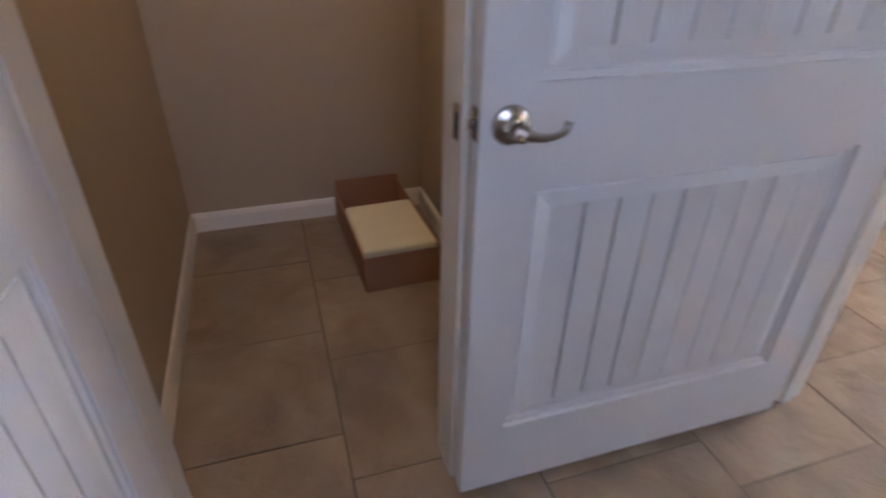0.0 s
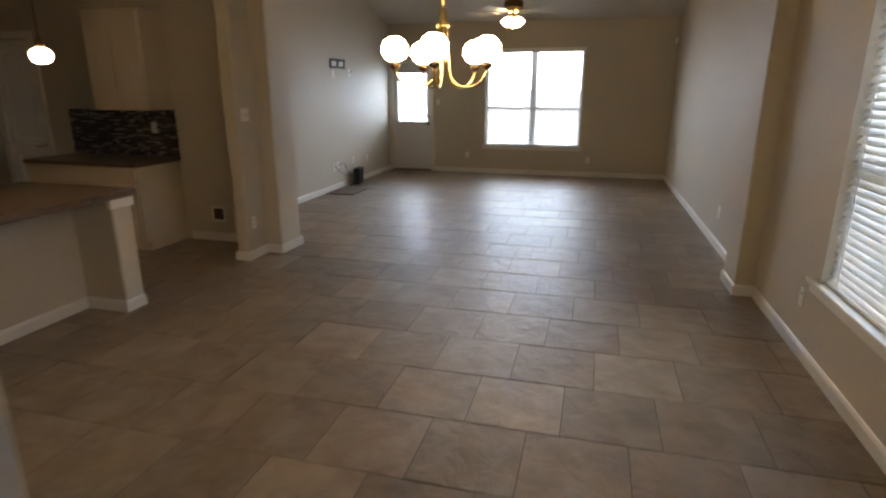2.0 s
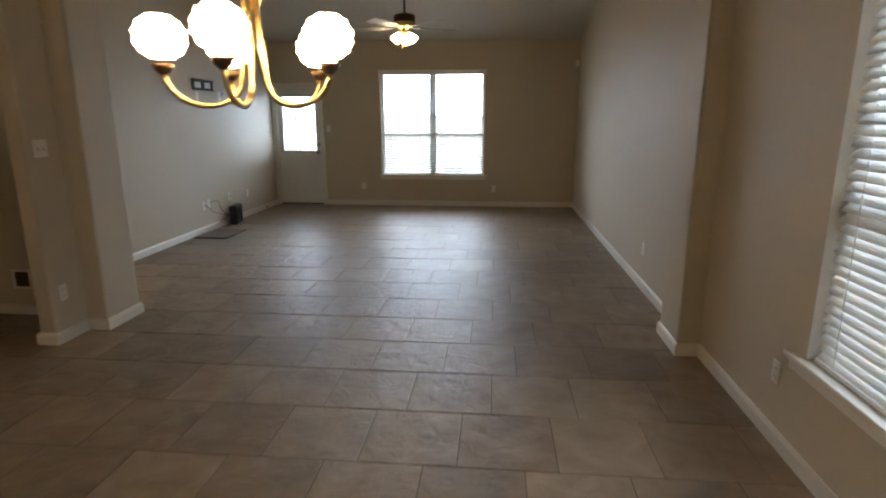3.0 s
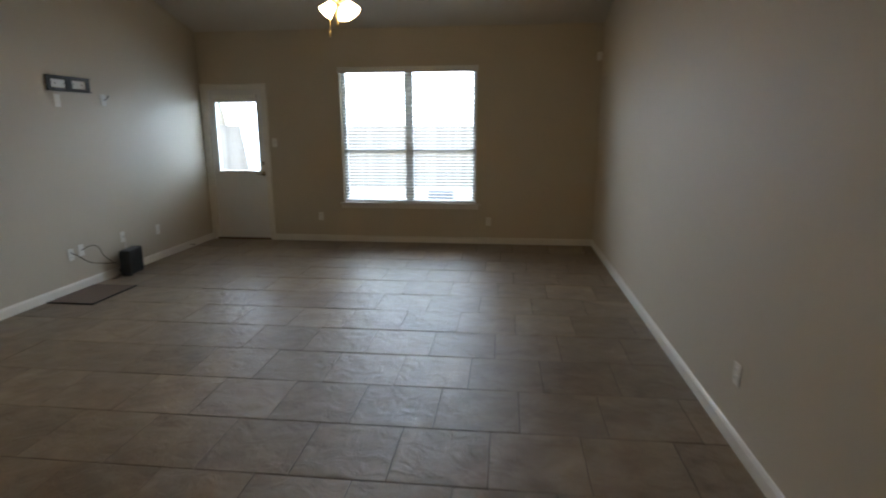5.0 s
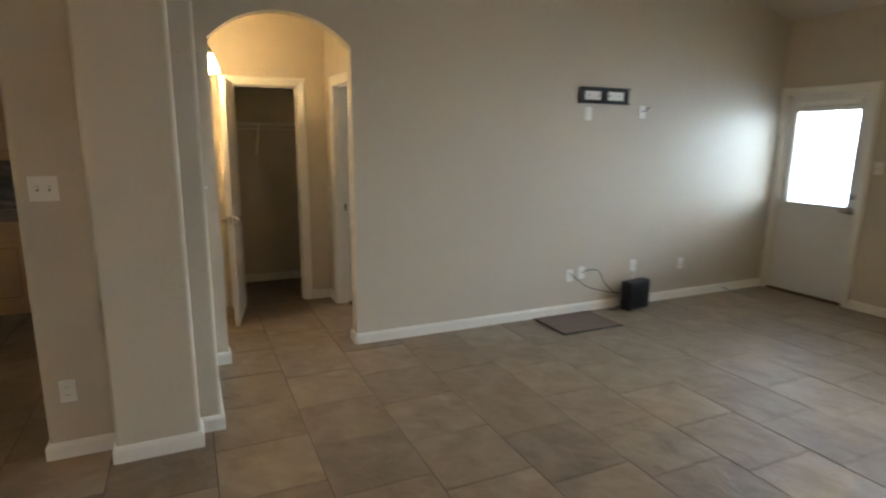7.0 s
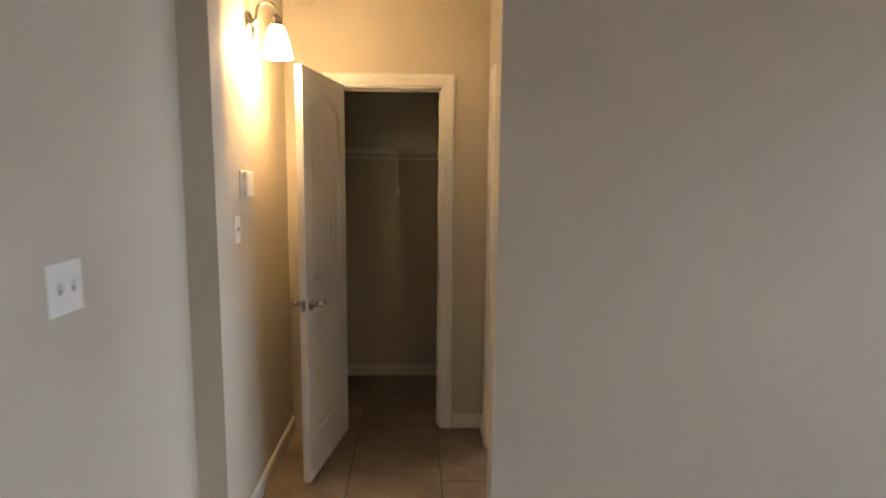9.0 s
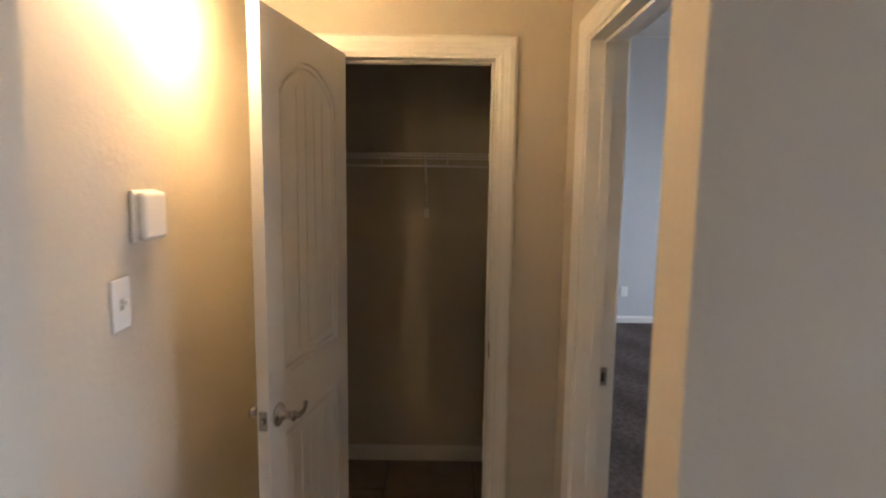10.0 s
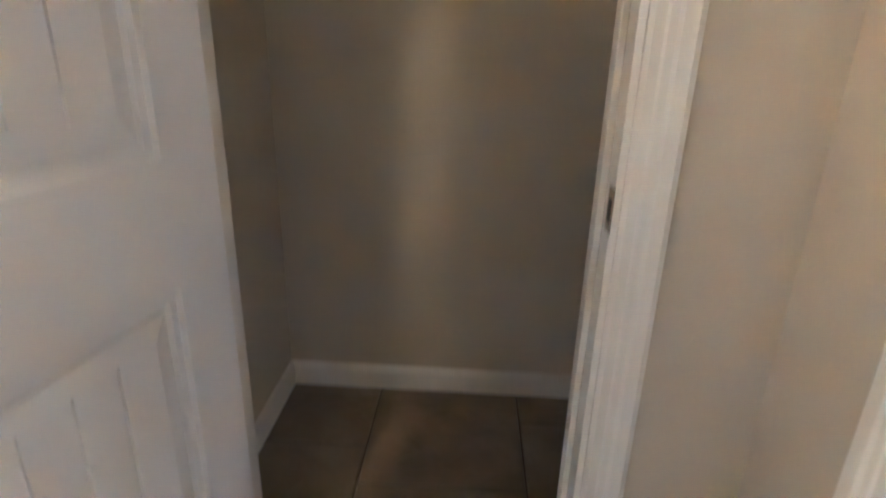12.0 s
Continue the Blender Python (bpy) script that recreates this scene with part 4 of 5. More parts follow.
# black modem box on the floor with its cables
md = tagged(new("modem"), "black plastic modem box standing on the floor by the wall", "modem")
bm = box(-0.055, 0.055, -0.15, 0.15, 0.012, 0.278, 0.012)
part("body", bm, BLACK, md)
for i in range(9):
    part("vent_rib", box(0.055, 0.059, -0.13 + i * 0.03, -0.118 + i * 0.03, 0.03, 0.25), BLACK, md)
for y in (-0.12, 0.12):
    part("foot", box(-0.045, 0.045, y - 0.015, y + 0.015, 0.0, 0.014, 0.003), BLACK, md)
md.matrix_world = pose(0.115, -1.925, 0.0, 0, 0, 10)


def cable(name, pts, r, mat, label):
    """A slack cable through a few points."""
    cu = bpy.data.curves.new(name, "CURVE")
    cu.dimensions, cu.bevel_depth, cu.bevel_resolution, cu.resolution_u = "3D", r, 2, 8
    sp = cu.splines.new("BEZIER")
    sp.bezier_points.add(len(pts) - 1)
    for bp, p in zip(sp.bezier_points, pts):
        bp.co, bp.handle_left_type, bp.handle_right_type = p, "AUTO", "AUTO"
    cu.materials.append(mat)
    tmp = new("tmp", cu)
    dg = bpy.context.evaluated_depsgraph_get()
    me = bpy.data.meshes.new_from_object(tmp.evaluated_get(dg))
    bpy.data.objects.remove(tmp)
    return tagged(new(name, me), label, "cable")


cable("power_cable", [(0.012, -2.618, 0.375), (0.045, -2.585, 0.345), (0.05, -2.46, 0.255), (0.06, -2.31, 0.205), (0.08, -2.18, 0.175), (0.07, -2.08, 0.165)], 0.0036, BLACK, "black power cable drooping from outlet to modem")
cable("coax_cable", [(0.012, -2.485, 0.377), (0.045, -2.43, 0.405), (0.055, -2.33, 0.385), (0.06, -2.265, 0.28), (0.08, -2.18, 0.19), (0.07, -2.09, 0.14)], 0.0034, BLACK, "black coaxial cable hanging in a loop")
cable("data_cable", [(0.014, -1.874, 0.374), (0.03, -1.876, 0.36), (0.035, -1.89, 0.30), (0.06, -1.92, 0.26)], 0.004, PLASTIC, "white cable from jack down to the modem")
cable("loose_cable", [(0.06, -2.20, 0.008), (0.10, -2.14, 0.01), (0.07, -2.09, 0.03), (0.10, -2.05, 0.012), (0.05, -2.04, 0.05), (0.08, -2.05, 0.10)], 0.004, BLACK, "tangle of black cable on the floor")

# slab in front of the wall
mt = tagged(new("floor_mat"), "dark grey-brown flat doormat lying against the wall", "mat")
part("mat_field", box(0.028, 0.470, -2.998, -2.395, 0.0, 0.010, 0.003), MAT_SLATE, mt)
bm = bmesh.new()
for r in ((0.028, 0.482, -3.01, -2.998), (0.470, 0.482, -2.998, -2.395)):
    box(r[0], r[1], r[2], r[3], 0.0, 0.014, 0.003, bm)
part("mat_edge", bm, BLACK, mt, "black raised edge")

# motion sensor in the corner
se = tagged(new("motion_sensor"), "small white motion sensor high in the corner", "sensor")
part("body", box(-0.03, 0.03, -0.02, 0.02, -0.05, 0.05, 0.01), PLASTIC, se)
part("lens", box(-0.022, 0.022, -0.024, -0.018, -0.035, 0.0, 0.003), BLIND, se)
se.matrix_world = pose(5.245, -0.05, 2.385, 0, 0, -40)

# door stop on the baseboard
ds = tagged(obj("door_stop", tube([(0.015, -0.62, 0.045), (0.08, -0.62, 0.045)], 0.006, 8), NICKEL), "small metal spring door stop on the baseboard", "door stop")

# ceiling fan
FX, FY = 2.84, -2.90
fan = tagged(new("ceiling_fan"), "brass ceiling fan with five pale blades and lit glass shades", "ceiling fan")
fan.location = (FX, FY, -0.04)
part("canopy", lathe([(0, 3.64), (0.065, 3.60), (0.06, 3.54), (0.03, 3.50), (0.016, 3.49)], 24), BRONZE, fan, "", True)
part("downrod", tube([(0, 0, 3.50), (0, 0, 2.74)], 0.012, 12), BRONZE, fan, "dark bronze downrod", True)
part("motor_housing", lathe([(0.016, 2.76), (0.05, 2.755), (0.055, 2.74), (0.115, 2.735), (0.125, 2.72), (0.125, 2.66), (0.12, 2.65), (0.0, 2.65)], 32), BRONZE, fan, "dark bronze motor housing", True)
part("motor_band", lathe([(0.121, 2.652), (0.130, 2.64), (0.125, 2.61), (0.085, 2.585), (0.06, 2.56), (0.07, 2.545), (0.045, 2.52), (0.0, 2.52)], 32), BRASS, fan, "polished brass lower housing", True)
for k in range(5):
    a = radians(28 + 72 * k)
    bm = bmesh.new()
    n = 10
    top, bot = [], []
    for i in range(n + 1):
        f = i / n
        r = 0.20 + 0.46 * f
        w = 0.052 + 0.018 * f
        if f > 0.93:
            w *= 0.86
        for s in (-1, 1):
            zt = 2.598 + s * w * 0.21
            top.append(bm.verts.new((r, s * w, zt)))
            bot.append(bm.verts.new((r, s * w, zt - 0.006)))
    for i in range(n):
        bm.faces.new((top[2 * i], top[2 * i + 1], top[2 * i + 3], top[2 * i + 2]))
        bm.faces.new((bot[2 * i], bot[2 * i + 2], bot[2 * i + 3], bot[2 * i + 1]))
        bm.faces.new((top[2 * i], top[2 * i + 2], bot[2 * i + 2], bot[2 * i]))
        bm.faces.new((top[2 * i + 1], bot[2 * i + 1], bot[2 * i + 3], top[2 * i + 3]))
    bm.faces.new((top[0], bot[0], bot[1], top[1]))
    bm.faces.new((top[-1], bot[-1], bot[-2], top[-2]))
    bl = part("blade", bm, FAN_BLADE, fan, "pale whitewashed blade")
    bl.rotation_euler.z = a
    bm = box(0.09, 0.24, -0.02, 0.02, 2.592, 2.600, 0.003)
    iron = part("blade_iron", bm, BRASS, bl)
for k in range(3):
    a = radians(90 + 120 * k)
    m = Matrix.Rotation(a, 4, "Z") @ Matrix.Translation((0.055, 0, 2.525)) @ Matrix.Rotation(radians(-42), 4, "Y")
    part("light_socket", lathe([(0, 0.02), (0.02, 0.02), (0.022, -0.02), (0.0, -0.02)], 16, m=m), BRASS, fan, "", True)
    part("glass_shade", lathe([(0.024, -0.012), (0.036, -0.03), (0.047, -0.06), (0.052, -0.085), (0.060, -0.105), (0.057, -0.106), (0.045, -0.085), (0.0, -0.082)], 24, m=m), SHADE, fan, "lit frosted glass shade", True)
for x, y, z in ((-0.085, -0.03, 2.275), (-0.02, -0.045, 2.345)):
    ch = part("pull_chain", tube([(x, y, 2.53), (x, y, z + 0.03)], 0.0032, 6), BRASS, fan)
    part("chain_pull", lathe([(0, 0), (0.010, 0.006), (0.008, 0.025), (0.004, 0.04), (0, 0.041)], 10, m=Matrix.Translation((x, y, z))), BRASS, ch, "", True)

# dining room ----------------------------------------------------------------


def globe(name, parent, m, r=0.055):
    """A pressed-glass globe with a knobbly surface, open below at its cup."""
    bm = bmesh.new()
    bmesh.ops.create_icosphere(bm, subdivisions=4, radius=r)
    for v in bm.verts:
        d = v.co.normalized()
        th, ph = math.atan2(d.y, d.x), math.asin(max(-1, min(1, d.z)))
        b = abs(math.sin(th * 7)) * abs(math.sin(ph * 7)) * math.cos(ph)
        v.co = m @ (d * (r + 0.006 * b - 0.0025) * (1 if d.z > -0.9 else 0.97))
    return part(name, bm, GLOBE, parent, "lit knobbly pressed-glass globe", True)


CX, CY = 3.338, -8.414
chand = tagged(new("chandelier"), "antique brass five-arm chandelier with lit glass globes", "chandelier")
chand.location = (CX, CY, -0.011)
part("stem", tube([(0, 0, 2.70), (0, 0, 1.90)], 0.007, 10), BRASS, chand, "", True)
part("canopy", lathe([(0, 2.75), (0.065, 2.75), (0.06, 2.725), (0.02, 2.70), (0.0, 2.70)], 24), BRASS, chand, "", True)
part("hub", lathe([(0.0, 1.892), (0.010, 1.89), (0.013, 1.878), (0.015, 1.872), (0.019, 1.84), (0.021, 1.838), (0.022, 1.832), (0.020, 1.829), (0.022, 1.826), (0.030, 1.823), (0.030, 1.817), (0.022, 1.814), (0.018, 1.79), (0.0, 1.785)], 24), BRASS, chand, "ribbed brass hub", True)
for k in range(5):
    a = radians(-13 + 72 * k)
    pts = []
    for i in range(19):
        f = i / 18
        if f < 0.4:
            g = f / 0.4
            pts.append((0.016 + 0.016 * g * g, 0, 1.82 - 0.19 * g))
        else:
            g = (f - 0.4) / 0.6
            t = math.pi * (1 - g)
            pts.append((0.1185 + 0.0865 * math.cos(t), 0, 1.63 - 0.068 * math.sin(t) + 0.016 * g))
    m = Matrix.Rotation(a, 4, "Z")
    arm = part("arm", tube([m @ Vector(p) for p in pts], 0.0065, 10), BRASS, chand, "curved antique brass arm", True)
    cm = m @ Matrix.Translation((0.205, 0, 1.642))
    part("cup", lathe([(0.0, -0.004), (0.010, 0.0), (0.020, 0.010), (0.025, 0.023), (0.018, 0.023), (0.0, 0.02)], 20, m=cm), BRONZE, arm, "", True)
    globe("globe", chand, m @ Matrix.Translation((0.205, 0, 1.724)) @ Matrix.Rotation(0.4 * k, 4, "Z") @ Matrix.Diagonal((1.02, 1.02, 0.98, 1)))

# pendant over the bar
pen = tagged(new("pendant_lamp"), "small lit glass globe pendant over the bar", "pendant lamp")
pen.location = (0.60, -7.92, 0.015)
part("canopy", lathe([(0, 2.75), (0.055, 2.75), (0.05, 2.73), (0.0, 2.725)], 20), BRONZE, pen, "", True)
part("cord", tube([(0, 0, 2.73), (0, 0, 1.83)], 0.003, 6), BRONZE, pen)
part("socket", lathe([(0, 1.85), (0.015, 1.845), (0.024, 1.81), (0.028, 1.79), (0.0, 1.79)], 16), BRONZE, pen, "", True)
globe("globe", pen, Matrix.Translation((0, 0, 1.735)) @ Matrix.Diagonal((1, 1, 0.85, 1)), 0.062)

# kitchen bar: knee wall with a return, counter
tagged(obj("wall_bar", prism([(0.34, -9.8), (0.47, -9.8), (0.47, -7.79), (0.82, -7.79), (0.82, -7.62), (0.34, -7.62)], 0, 0.82, (3, 4), 0.015), WALL), "greige drywall knee wall under the bar counter", "wall", kind="structure")
bm = box(0.79, 0.835, -7.805, -7.605, 0.755, 0.825, 0.008)
tagged(obj("trim", bm, TRIM), "white trim cap at the end of the bar wall", "trim", kind="structure")
baseboard([(0.82, -7.62), (0.82, -7.79), (0.47, -7.79), (0.47, -9.8)])
ct = tagged(new("bar_counter"), "brown speckled bar countertop with a rounded edge", "countertop")
bm = prism([(-0.20, -9.8), (0.86, -9.8), (0.86, -7.57), (-0.20, -7.57)], 0.828, 0.872, (1, 2), 0.03)
bmesh.ops.bevel(bm, geom=[e for e in bm.edges if abs(e.verts[0].co.z - e.verts[1].co.z) < 1e-5], offset=0.006, segments=2, affect="EDGES")
part("top", bm, COUNTER, ct)
bc = tagged(new("bar_cabinet"), "cream base cabinet under the bar counter", "cabinet")
part("body", box(-0.18, 0.338, -9.78, -7.64, 0.09, 0.826, 0.003), CAB_WHITE, bc)
part("toe_kick", box(-0.12, 0.338, -9.78, -7.66, 0.0, 0.09), SLOT, bc)


def cabinet(name, axis, v_wall, v_front, u0, u1, z0, z1, label, mat, doors=2, drawers=True, toe=True):
    """A framed cabinet box with raised-panel doors; it backs on v_wall and looks toward v_front."""
    e = tagged(new(name), label, "cabinet", "kitchen cabinets")
    s = 1 if v_front > v_wall else -1
    zb = z0 + (0.09 if toe else 0.0)
    part("body", _ubox(axis, u0, u1, min(v_wall, v_front), max(v_wall, v_front), zb, z1, 0.002), mat, e)
    if toe:
        vf = v_front - s * 0.06
        part("toe_kick", _ubox(axis, u0 + 0.002, u1 - 0.002, min(v_wall, vf), max(v_wall, vf), z0, zb), mat, e)
    wd = (u1 - u0) / doors
    zt = z1 - 0.17 if drawers else z1 - 0.02
    for k in range(doors):
        a, b = u0 + k * wd + 0.018, u0 + (k + 1) * wd - 0.018
        d = part("door", _ubox(axis, a, b, min(v_front, v_front + s * 0.018), max(v_front, v_front + s * 0.018), zb + 0.025, zt, 0.005), mat, e)
        part("raised_panel", _ubox(axis, a + 0.055, b - 0.055, min(v_front + s * 0.016, v_front + s * 0.023), max(v_front + s * 0.016, v_front + s * 0.023), zb + 0.085, zt - 0.06, 0.004), mat, d)
        bm = bmesh.new()
        for r in ((a + 0.048, a + 0.052, zb + 0.078, zt - 0.053), (b - 0.052, b - 0.048, zb + 0.078, zt - 0.053), (a + 0.052, b - 0.052, zb + 0.078, zb + 0.082), (a + 0.052, b - 0.052, zt - 0.057, zt - 0.053)):
            merge(bm, _ubox(axis, r[0], r[1], min(v_front + s * 0.012, v_front + s * 0.0186), max(v_front + s * 0.012, v_front + s * 0.0186), r[2], r[3]))
        # on maple doors the dark strips paint in the shade of the panel grooves
        part("groove_strip", bm, BRONZE if mat is WOOD else mat, d)
        if drawers:
            part("drawer", _ubox(axis, a, b, min(v_front, v_front + s * 0.018), max(v_front, v_front + s * 0.018), z1 - 0.145, z1 - 0.02, 0.005), mat, e)
    return e


def slab(name, x0, x1, y0, y1, z0, z1, label):
    e = tagged(new(name), label, "countertop")
    part("top", box(x0, x1, y0, y1, z0, z1, 0.006), COUNTER, e)
    return e


cabinet("base_cabinet", "y", -5.872, -6.46, -1.51, -0.19, 0, 0.835, "cream base cabinet against the kitchen wall", CAB_WHITE, 2)
slab("countertop", -1.53, -0.17, -6.49, -5.872, 0.836, 0.876, "dark brown speckled kitchen countertop")
cabinet("wall_cabinet", "y", -5.872, -6.20, -0.83, -0.18, 1.355, 2.28, "cream wall cabinet above the backsplash", CAB_WHITE, 2, False, False)
cabinet("base_cabinet", "x", -2.498, -1.88, -7.45, -6.65, 0, 0.835, "maple base cabinet with drawers and panel doors", WOOD, 2)
cabinet("base_cabinet", "x", -2.498, -1.88, -8.28, -7.47, 0, 0.835, "maple base cabinet with drawers and panel doors", WOOD, 2)
slab("countertop", -2.498, -1.85, -8.30, -6.63, 0.836, 0.876, "dark brown speckled kitchen countertop")
cabinet("wall_cabinet", "x", -2.498, -2.17, -7.45, -6.65, 1.355, 2.28, "maple wall cabinet with panel doors", WOOD, 2, False, False)
cabinet("wall_cabinet", "x", -2.498, -2.17, -8.28, -7.47, 1.355, 2.28, "maple wall cabinet with panel doors", WOOD, 2, False, False)


def backsplash(axis, v, s, u0, u1, z0, z1, label):
    """Rows of thin mosaic sticks in mixed lengths on the wall."""
    e = tagged(new("backsplash"), label, "backsplash")
    rnd = random.Random(4)
    dark, pale = bmesh.new(), bmesh.new()
    z = z0
    count = 0
    while z < z1 - 0.006:
        h = rnd.choice((0.010, 0.013, 0.018))
        h = min(h, z1 - z)
        u = u0 - rnd.random() * 0.08
        while u < u1:
            w = rnd.choice((0.035, 0.05, 0.08, 0.11))
            a, b = max(u, u0) + 0.001, min(u + w, u1) - 0.001
            if b - a > 0.006:
                t = 0.006 + rnd.random() * 0.003
                bm = pale if rnd.random() < 0.2 else dark
                p, q = place_uvw(axis, a, v, z + 0.001), place_uvw(axis, b, v + s * t, z + h - 0.001)
                lo = Vector((min(p[0], q[0]), min(p[1], q[1]), p[2]))
                hi = Vector((max(p[0], q[0]), max(p[1], q[1]), q[2]))
                vs = [bm.verts.new((x, y, zz)) for x in (lo.x, hi.x) for y in (lo.y, hi.y) for zz in (lo.z, hi.z)]
                for f in ((0, 1, 3, 2), (4, 6, 7, 5), (0, 4, 5, 1), (2, 3, 7, 6), (0, 2, 6, 4), (1, 5, 7, 3)):
                    bm.faces.new([vs[i] for i in f])
            u += w
        z += h
    tagged(part("dark_mosaic", dark, MOSAIC, e, "dark brown and black glass mosaic sticks"), kind="stuff")
    tagged(part("pale_mosaic", pale, MOSAIC_LIGHT, e, "pale grey stone mosaic sticks"), kind="stuff")
    return e


backsplash("y", -5.871, -1, -1.53, -0.17, 0.878, 1.352, "dark glass mosaic backsplash with pale sticks")
backsplash("x", -2.499, 1, -8.28, -6.63, 0.878, 1.352, "dark glass mosaic backsplash with pale sticks")
wall_plate("wall_outlet", (-0.44, -5.882, 1.17), "-y", "white duplex outlet on the mosaic backsplash")
vt = tagged(new("return_vent"), "small framed wall opening low on the kitchen wall", "vent")
bm = bmesh.new()
for r in ((0.14, 0.30, 0.21, 0.23), (0.14, 0.30, 0.35, 0.37), (0.14, 0.16, 0.23, 0.35), (0.28, 0.30, 0.23, 0.35)):
    box(r[0], r[1], -5.882, -5.871, r[2], r[3], 0.003, bm)
part("frame", bm, PLASTIC, vt)
# dark sheet painted in for the shaded depth of the opening
part("dark_interior_sheet", box(0.16, 0.28, -5.874, -5.871, 0.23, 0.35), BRONZE, vt)

# utility closet: cardboard box with a foam slab -------------------------------
cb = tagged(new("cardboard_box"), "open brown cardboard tray box on the closet floor", "box")
for r in ((-0.31, 0.31, -0.15, 0.15, 0.0, 0.006), (-0.31, 0.31, -0.15, -0.144, 0.006, 0.15), (-0.31, 0.31, 0.144, 0.15, 0.006, 0.15), (0.304, 0.31, -0.144, 0.144, 0.006, 0.15)):
    part("panel", box(*r, 0.001), CARD, cb)
part("panel", box(-0.31, -0.304, -0.144, 0.144, 0.006, 0.19, 0.001), CARD, cb)
cb.matrix_world = pose(2.228, -11.495, 0.0, 0, 0, 2)
fm = tagged(new("foam_slab"), "cream foam slab resting in the cardboard box", "foam slab")
part("slab", box(-0.19, 0.19, -0.142, 0.142, 0.006, 0.168, 0.012), FOAM, fm)
fm.matrix_world = pose(2.333, -11.495, 0.0, 0, 0, 2)

# hall ----------------------------------------------------------------------
sc = tagged(new("wall_sconce"), "satin nickel wall sconce with a lit bell glass shade", "wall lamp")
part("backplate", lathe([(0, 0), (0.055, 0), (0.052, 0.010), (0.035, 0.016), (0.012, 0.02), (0, 0.02)], 28, m=Matrix.Rotation(radians(-90), 4, "X")), NICKEL, sc, "", True)
pts = [(0, 0.018, 0.0), (0, 0.030, 0.03)]
for i in range(11):
    t = math.pi * (1 - i / 10)
    pts.append((0, 0.070 + 0.038 * math.cos(t), 0.055 + 0.035 * math.sin(t)))
pts.append((0, 0.108, 0.035))
part("arm", tube(pts, 0.006, 10), NICKEL, sc, "curved satin nickel arm", True)
part("socket", lathe([(0, 0.045), (0.012, 0.043), (0.022, 0.02), (0.024, 0.0), (0, 0.0)], 20, m=Matrix.Translation((0, 0.108, 0))), NICKEL, sc, "", True)
part("shade", lathe([(0.022, 0.003), (0.034, -0.02), (0.046, -0.06), (0.056, -0.105), (0.058, -0.115), (0.055, -0.113), (0.044, -0.070), (0.030, -0.025), (0.0, -0.015)], 28, m=Matrix.Translation((0, 0.108, 0))), SCONCE, sc, "lit frosted bell glass shade", True)
# added under the rim as a compact source for the beam into the closet
part("bulb", lathe([(0, -0.128), (0.010, -0.124), (0.0155, -0.115), (0.0155, -0.104), (0.010, -0.098), (0.0, -0.097)], 16, m=Matrix.Translation((0, 0.108, 0))), LAMP, sc, "lit bulb added below the shade for a sharper beam", True)
sc.matrix_world = pose(-0.74, -5.635, 2.185) @ Matrix.Scale(1.15, 4)
th = tagged(new("thermostat"), "white two-piece wall thermostat in the hall", "thermostat")
part("base", box(-0.056, 0.056, 0.0, 0.012, -0.060, 0.060, 0.005), PLASTIC, th)
part("cover", box(-0.052, 0.052, 0.014, 0.034, -0.056, 0.056, 0.010), PLASTIC, th)
part("lip", box(-0.05, 0.05, 0.010, 0.016, -0.05, 0.05), PLASTIC, th)
th.matrix_world = pose(-0.585, -5.635, 1.493)

# wire shelf in the closet
sh = tagged(new("wire_shelf"), "white coated wire shelf with a hanging rail in the closet", "shelf")
SX0, SX1, SYA, SYB, SZ = -2.315, -1.985, -5.548, -4.485, 1.712
for x, z, r in ((SX1, SZ, 0.0032), (SX1, SZ - 0.024, 0.0032), (SX1 + 0.004, SZ - 0.060, 0.005), (SX0 + 0.01, SZ, 0.003), ((SX0 + SX1) / 2, SZ - 0.003, 0.003)):
    part("rail", tube([(x, SYA, z), (x, SYB, z)], r, 8), WIRE, sh)
me = None
n = 40
for i in range(n):
    y = SYA + 0.012 + (SYB - SYA - 0.024) * i / (n - 1)
    if me is None:
        bm = tube([(SX0, 0, SZ + 0.003), (SX1 + 0.002, 0, SZ + 0.003), (SX1 + 0.004, 0, SZ - 0.024)], 0.0017, 6)
        ob = part("cross_wire", bm, WIRE, sh)
        me = ob.data
    else:
        ob = new("cross_wire", me)
        ob.parent = sh
    ob.location.y = y
for y in (-5.235, -4.922, -5.52, -4.60):
    part("rail_hook", tube([(SX1, y, SZ), (SX1 + 0.003, y, SZ - 0.05), (SX1 + 0.008, y, SZ - 0.070)], 0.0025, 6), WIRE, sh)
brc = part("brace", tube([(SX1 - 0.01, -5.03, SZ - 0.01), (-2.308, -5.03, 1.435)], 0.006, 8), WIRE, sh)
part("brace_foot", box(-2.32, -2.308, -5.043, -5.017, 1.385, 1.44, 0.003), WIRE, brc)

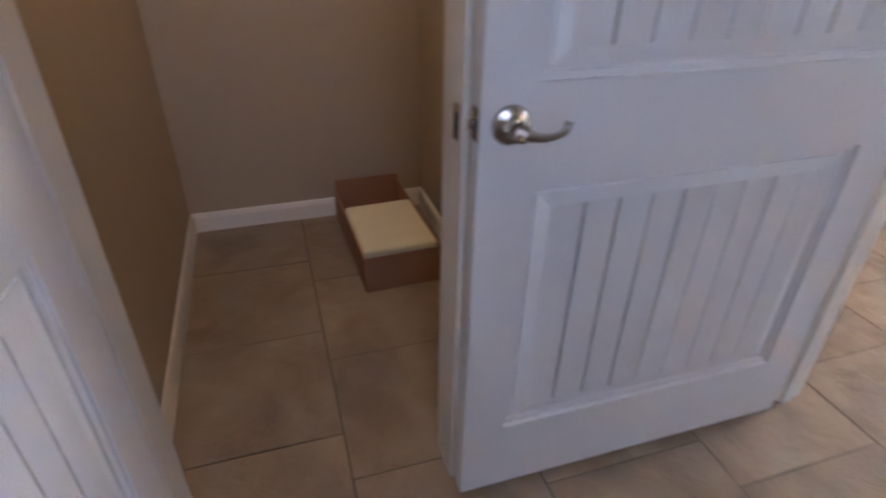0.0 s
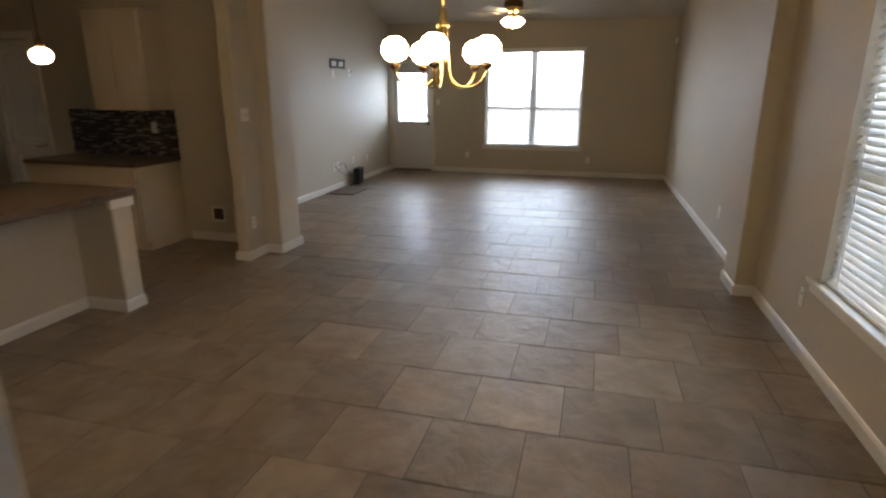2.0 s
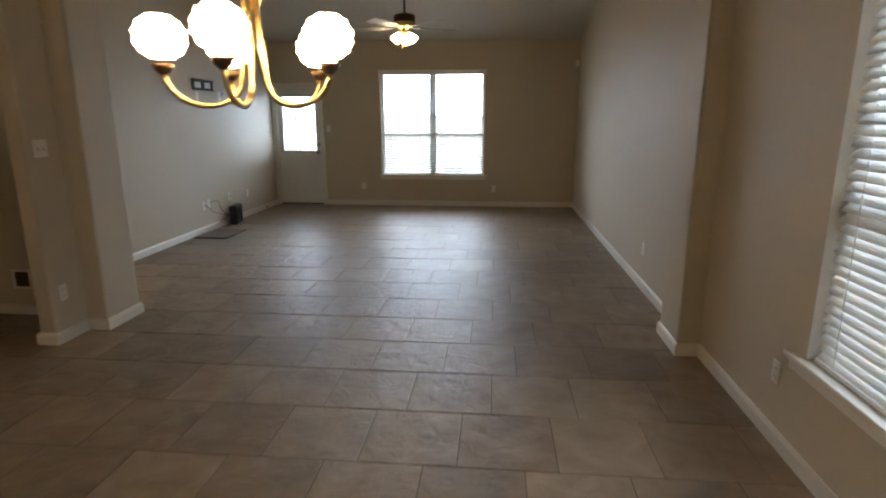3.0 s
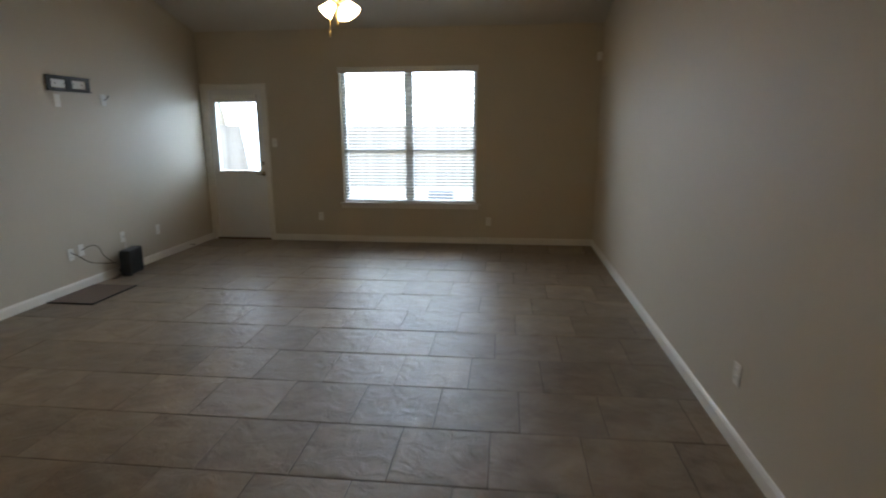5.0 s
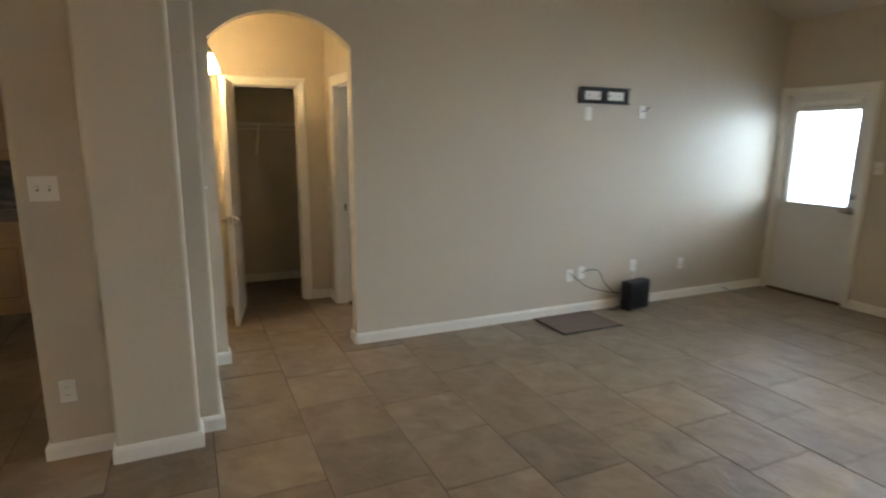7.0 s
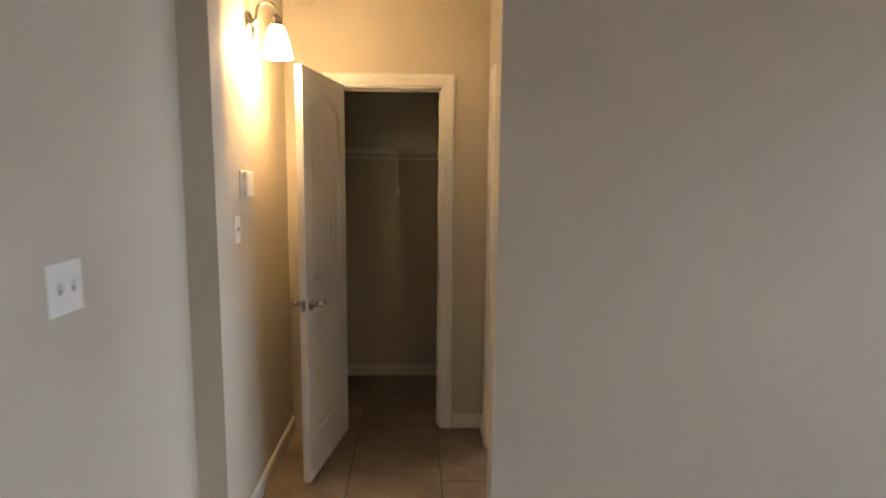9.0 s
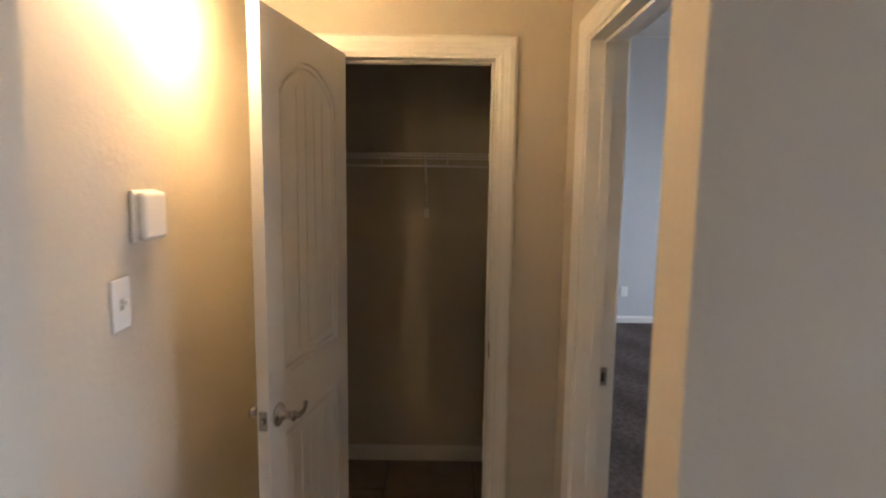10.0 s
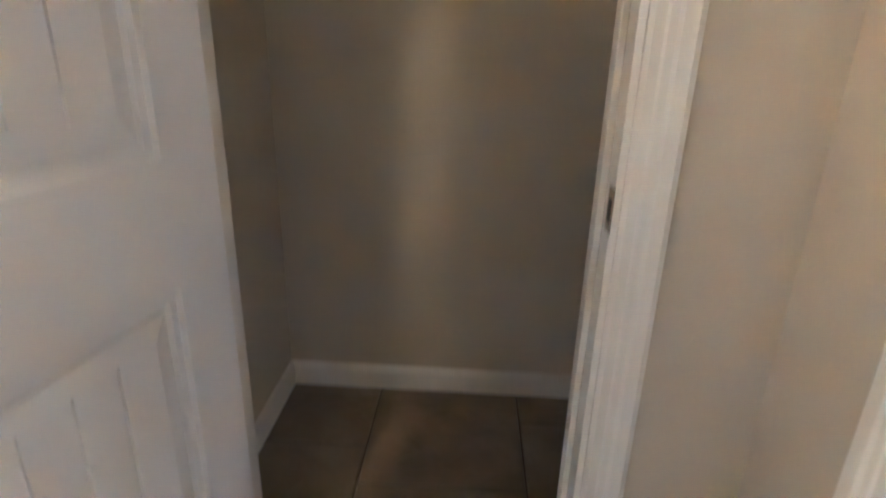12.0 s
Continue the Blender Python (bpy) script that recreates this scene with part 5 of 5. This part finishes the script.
# outdoors --------------------------------------------------------------------
tagged(obj("ground", box(-60, 60, -60, 60, -0.4, -0.16), GRASS), "green lawn around the house", "ground", kind="structure")
tagged(obj("patio", box(-6.0, 8.0, 0.15, 7.6, -0.16, -0.06), CONCRETE), "pale concrete patio slab behind the house", "patio", kind="structure")
ac = tagged(new("patio_box"), "grey metal box standing on the patio outside", "box")
bm = box(2.85, 3.37, 1.25, 1.75, -0.06, 0.52, 0.0)
for v in bm.verts:
    if v.co.z > 0.2:
        v.co.x = 3.11 + (v.co.x - 3.11) * 0.72
        v.co.y = 1.50 + (v.co.y - 1.50) * 0.80
bmesh.ops.bevel(bm, geom=bm.edges[:], offset=0.02, segments=2, affect="EDGES")
part("body", bm, shade("grey_metal", (0.13, 0.155, 0.19), 0.5, metal=0.2), ac)
part("lid", box(2.92, 3.30, 1.29, 1.71, 0.52, 0.55, 0.012), shade("dark_grey_metal", (0.08, 0.095, 0.12), 0.5, metal=0.2), ac)
for z in (0.08, 0.18, 0.28):
    part("louvre", box(2.885, 3.335, 1.245 + z * 0.12, 1.26 + z * 0.12, z, z + 0.03, 0.004), shade("slate_louvre", (0.06, 0.07, 0.09), 0.5, metal=0.2), ac)

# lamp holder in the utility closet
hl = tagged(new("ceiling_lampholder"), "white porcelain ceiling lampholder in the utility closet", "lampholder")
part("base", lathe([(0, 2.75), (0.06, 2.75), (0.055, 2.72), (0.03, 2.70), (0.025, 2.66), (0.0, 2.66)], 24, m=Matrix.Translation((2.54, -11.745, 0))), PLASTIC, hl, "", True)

# yard fence, board by board
fence = tagged(new("yard_fence"), "weathered wooden privacy fence behind the lawn", "fence")
bm = box(-0.068, 0.068, -0.01, 0.01, 0.0, 1.75, 0.003)
first = part("board", bm, FENCE, fence)
first.location = (-8.0, 8.5, -0.16)
for i in range(1, 128):
    ob = new("board", first.data)
    ob.parent = fence
    ob.location = (-8.0 + i * 0.142, 8.5, -0.16)
for z in (0.25, 1.25):
    part("fence_rail", box(-8.1, 10.2, 8.51, 8.55, z, z + 0.08), FENCE, fence)
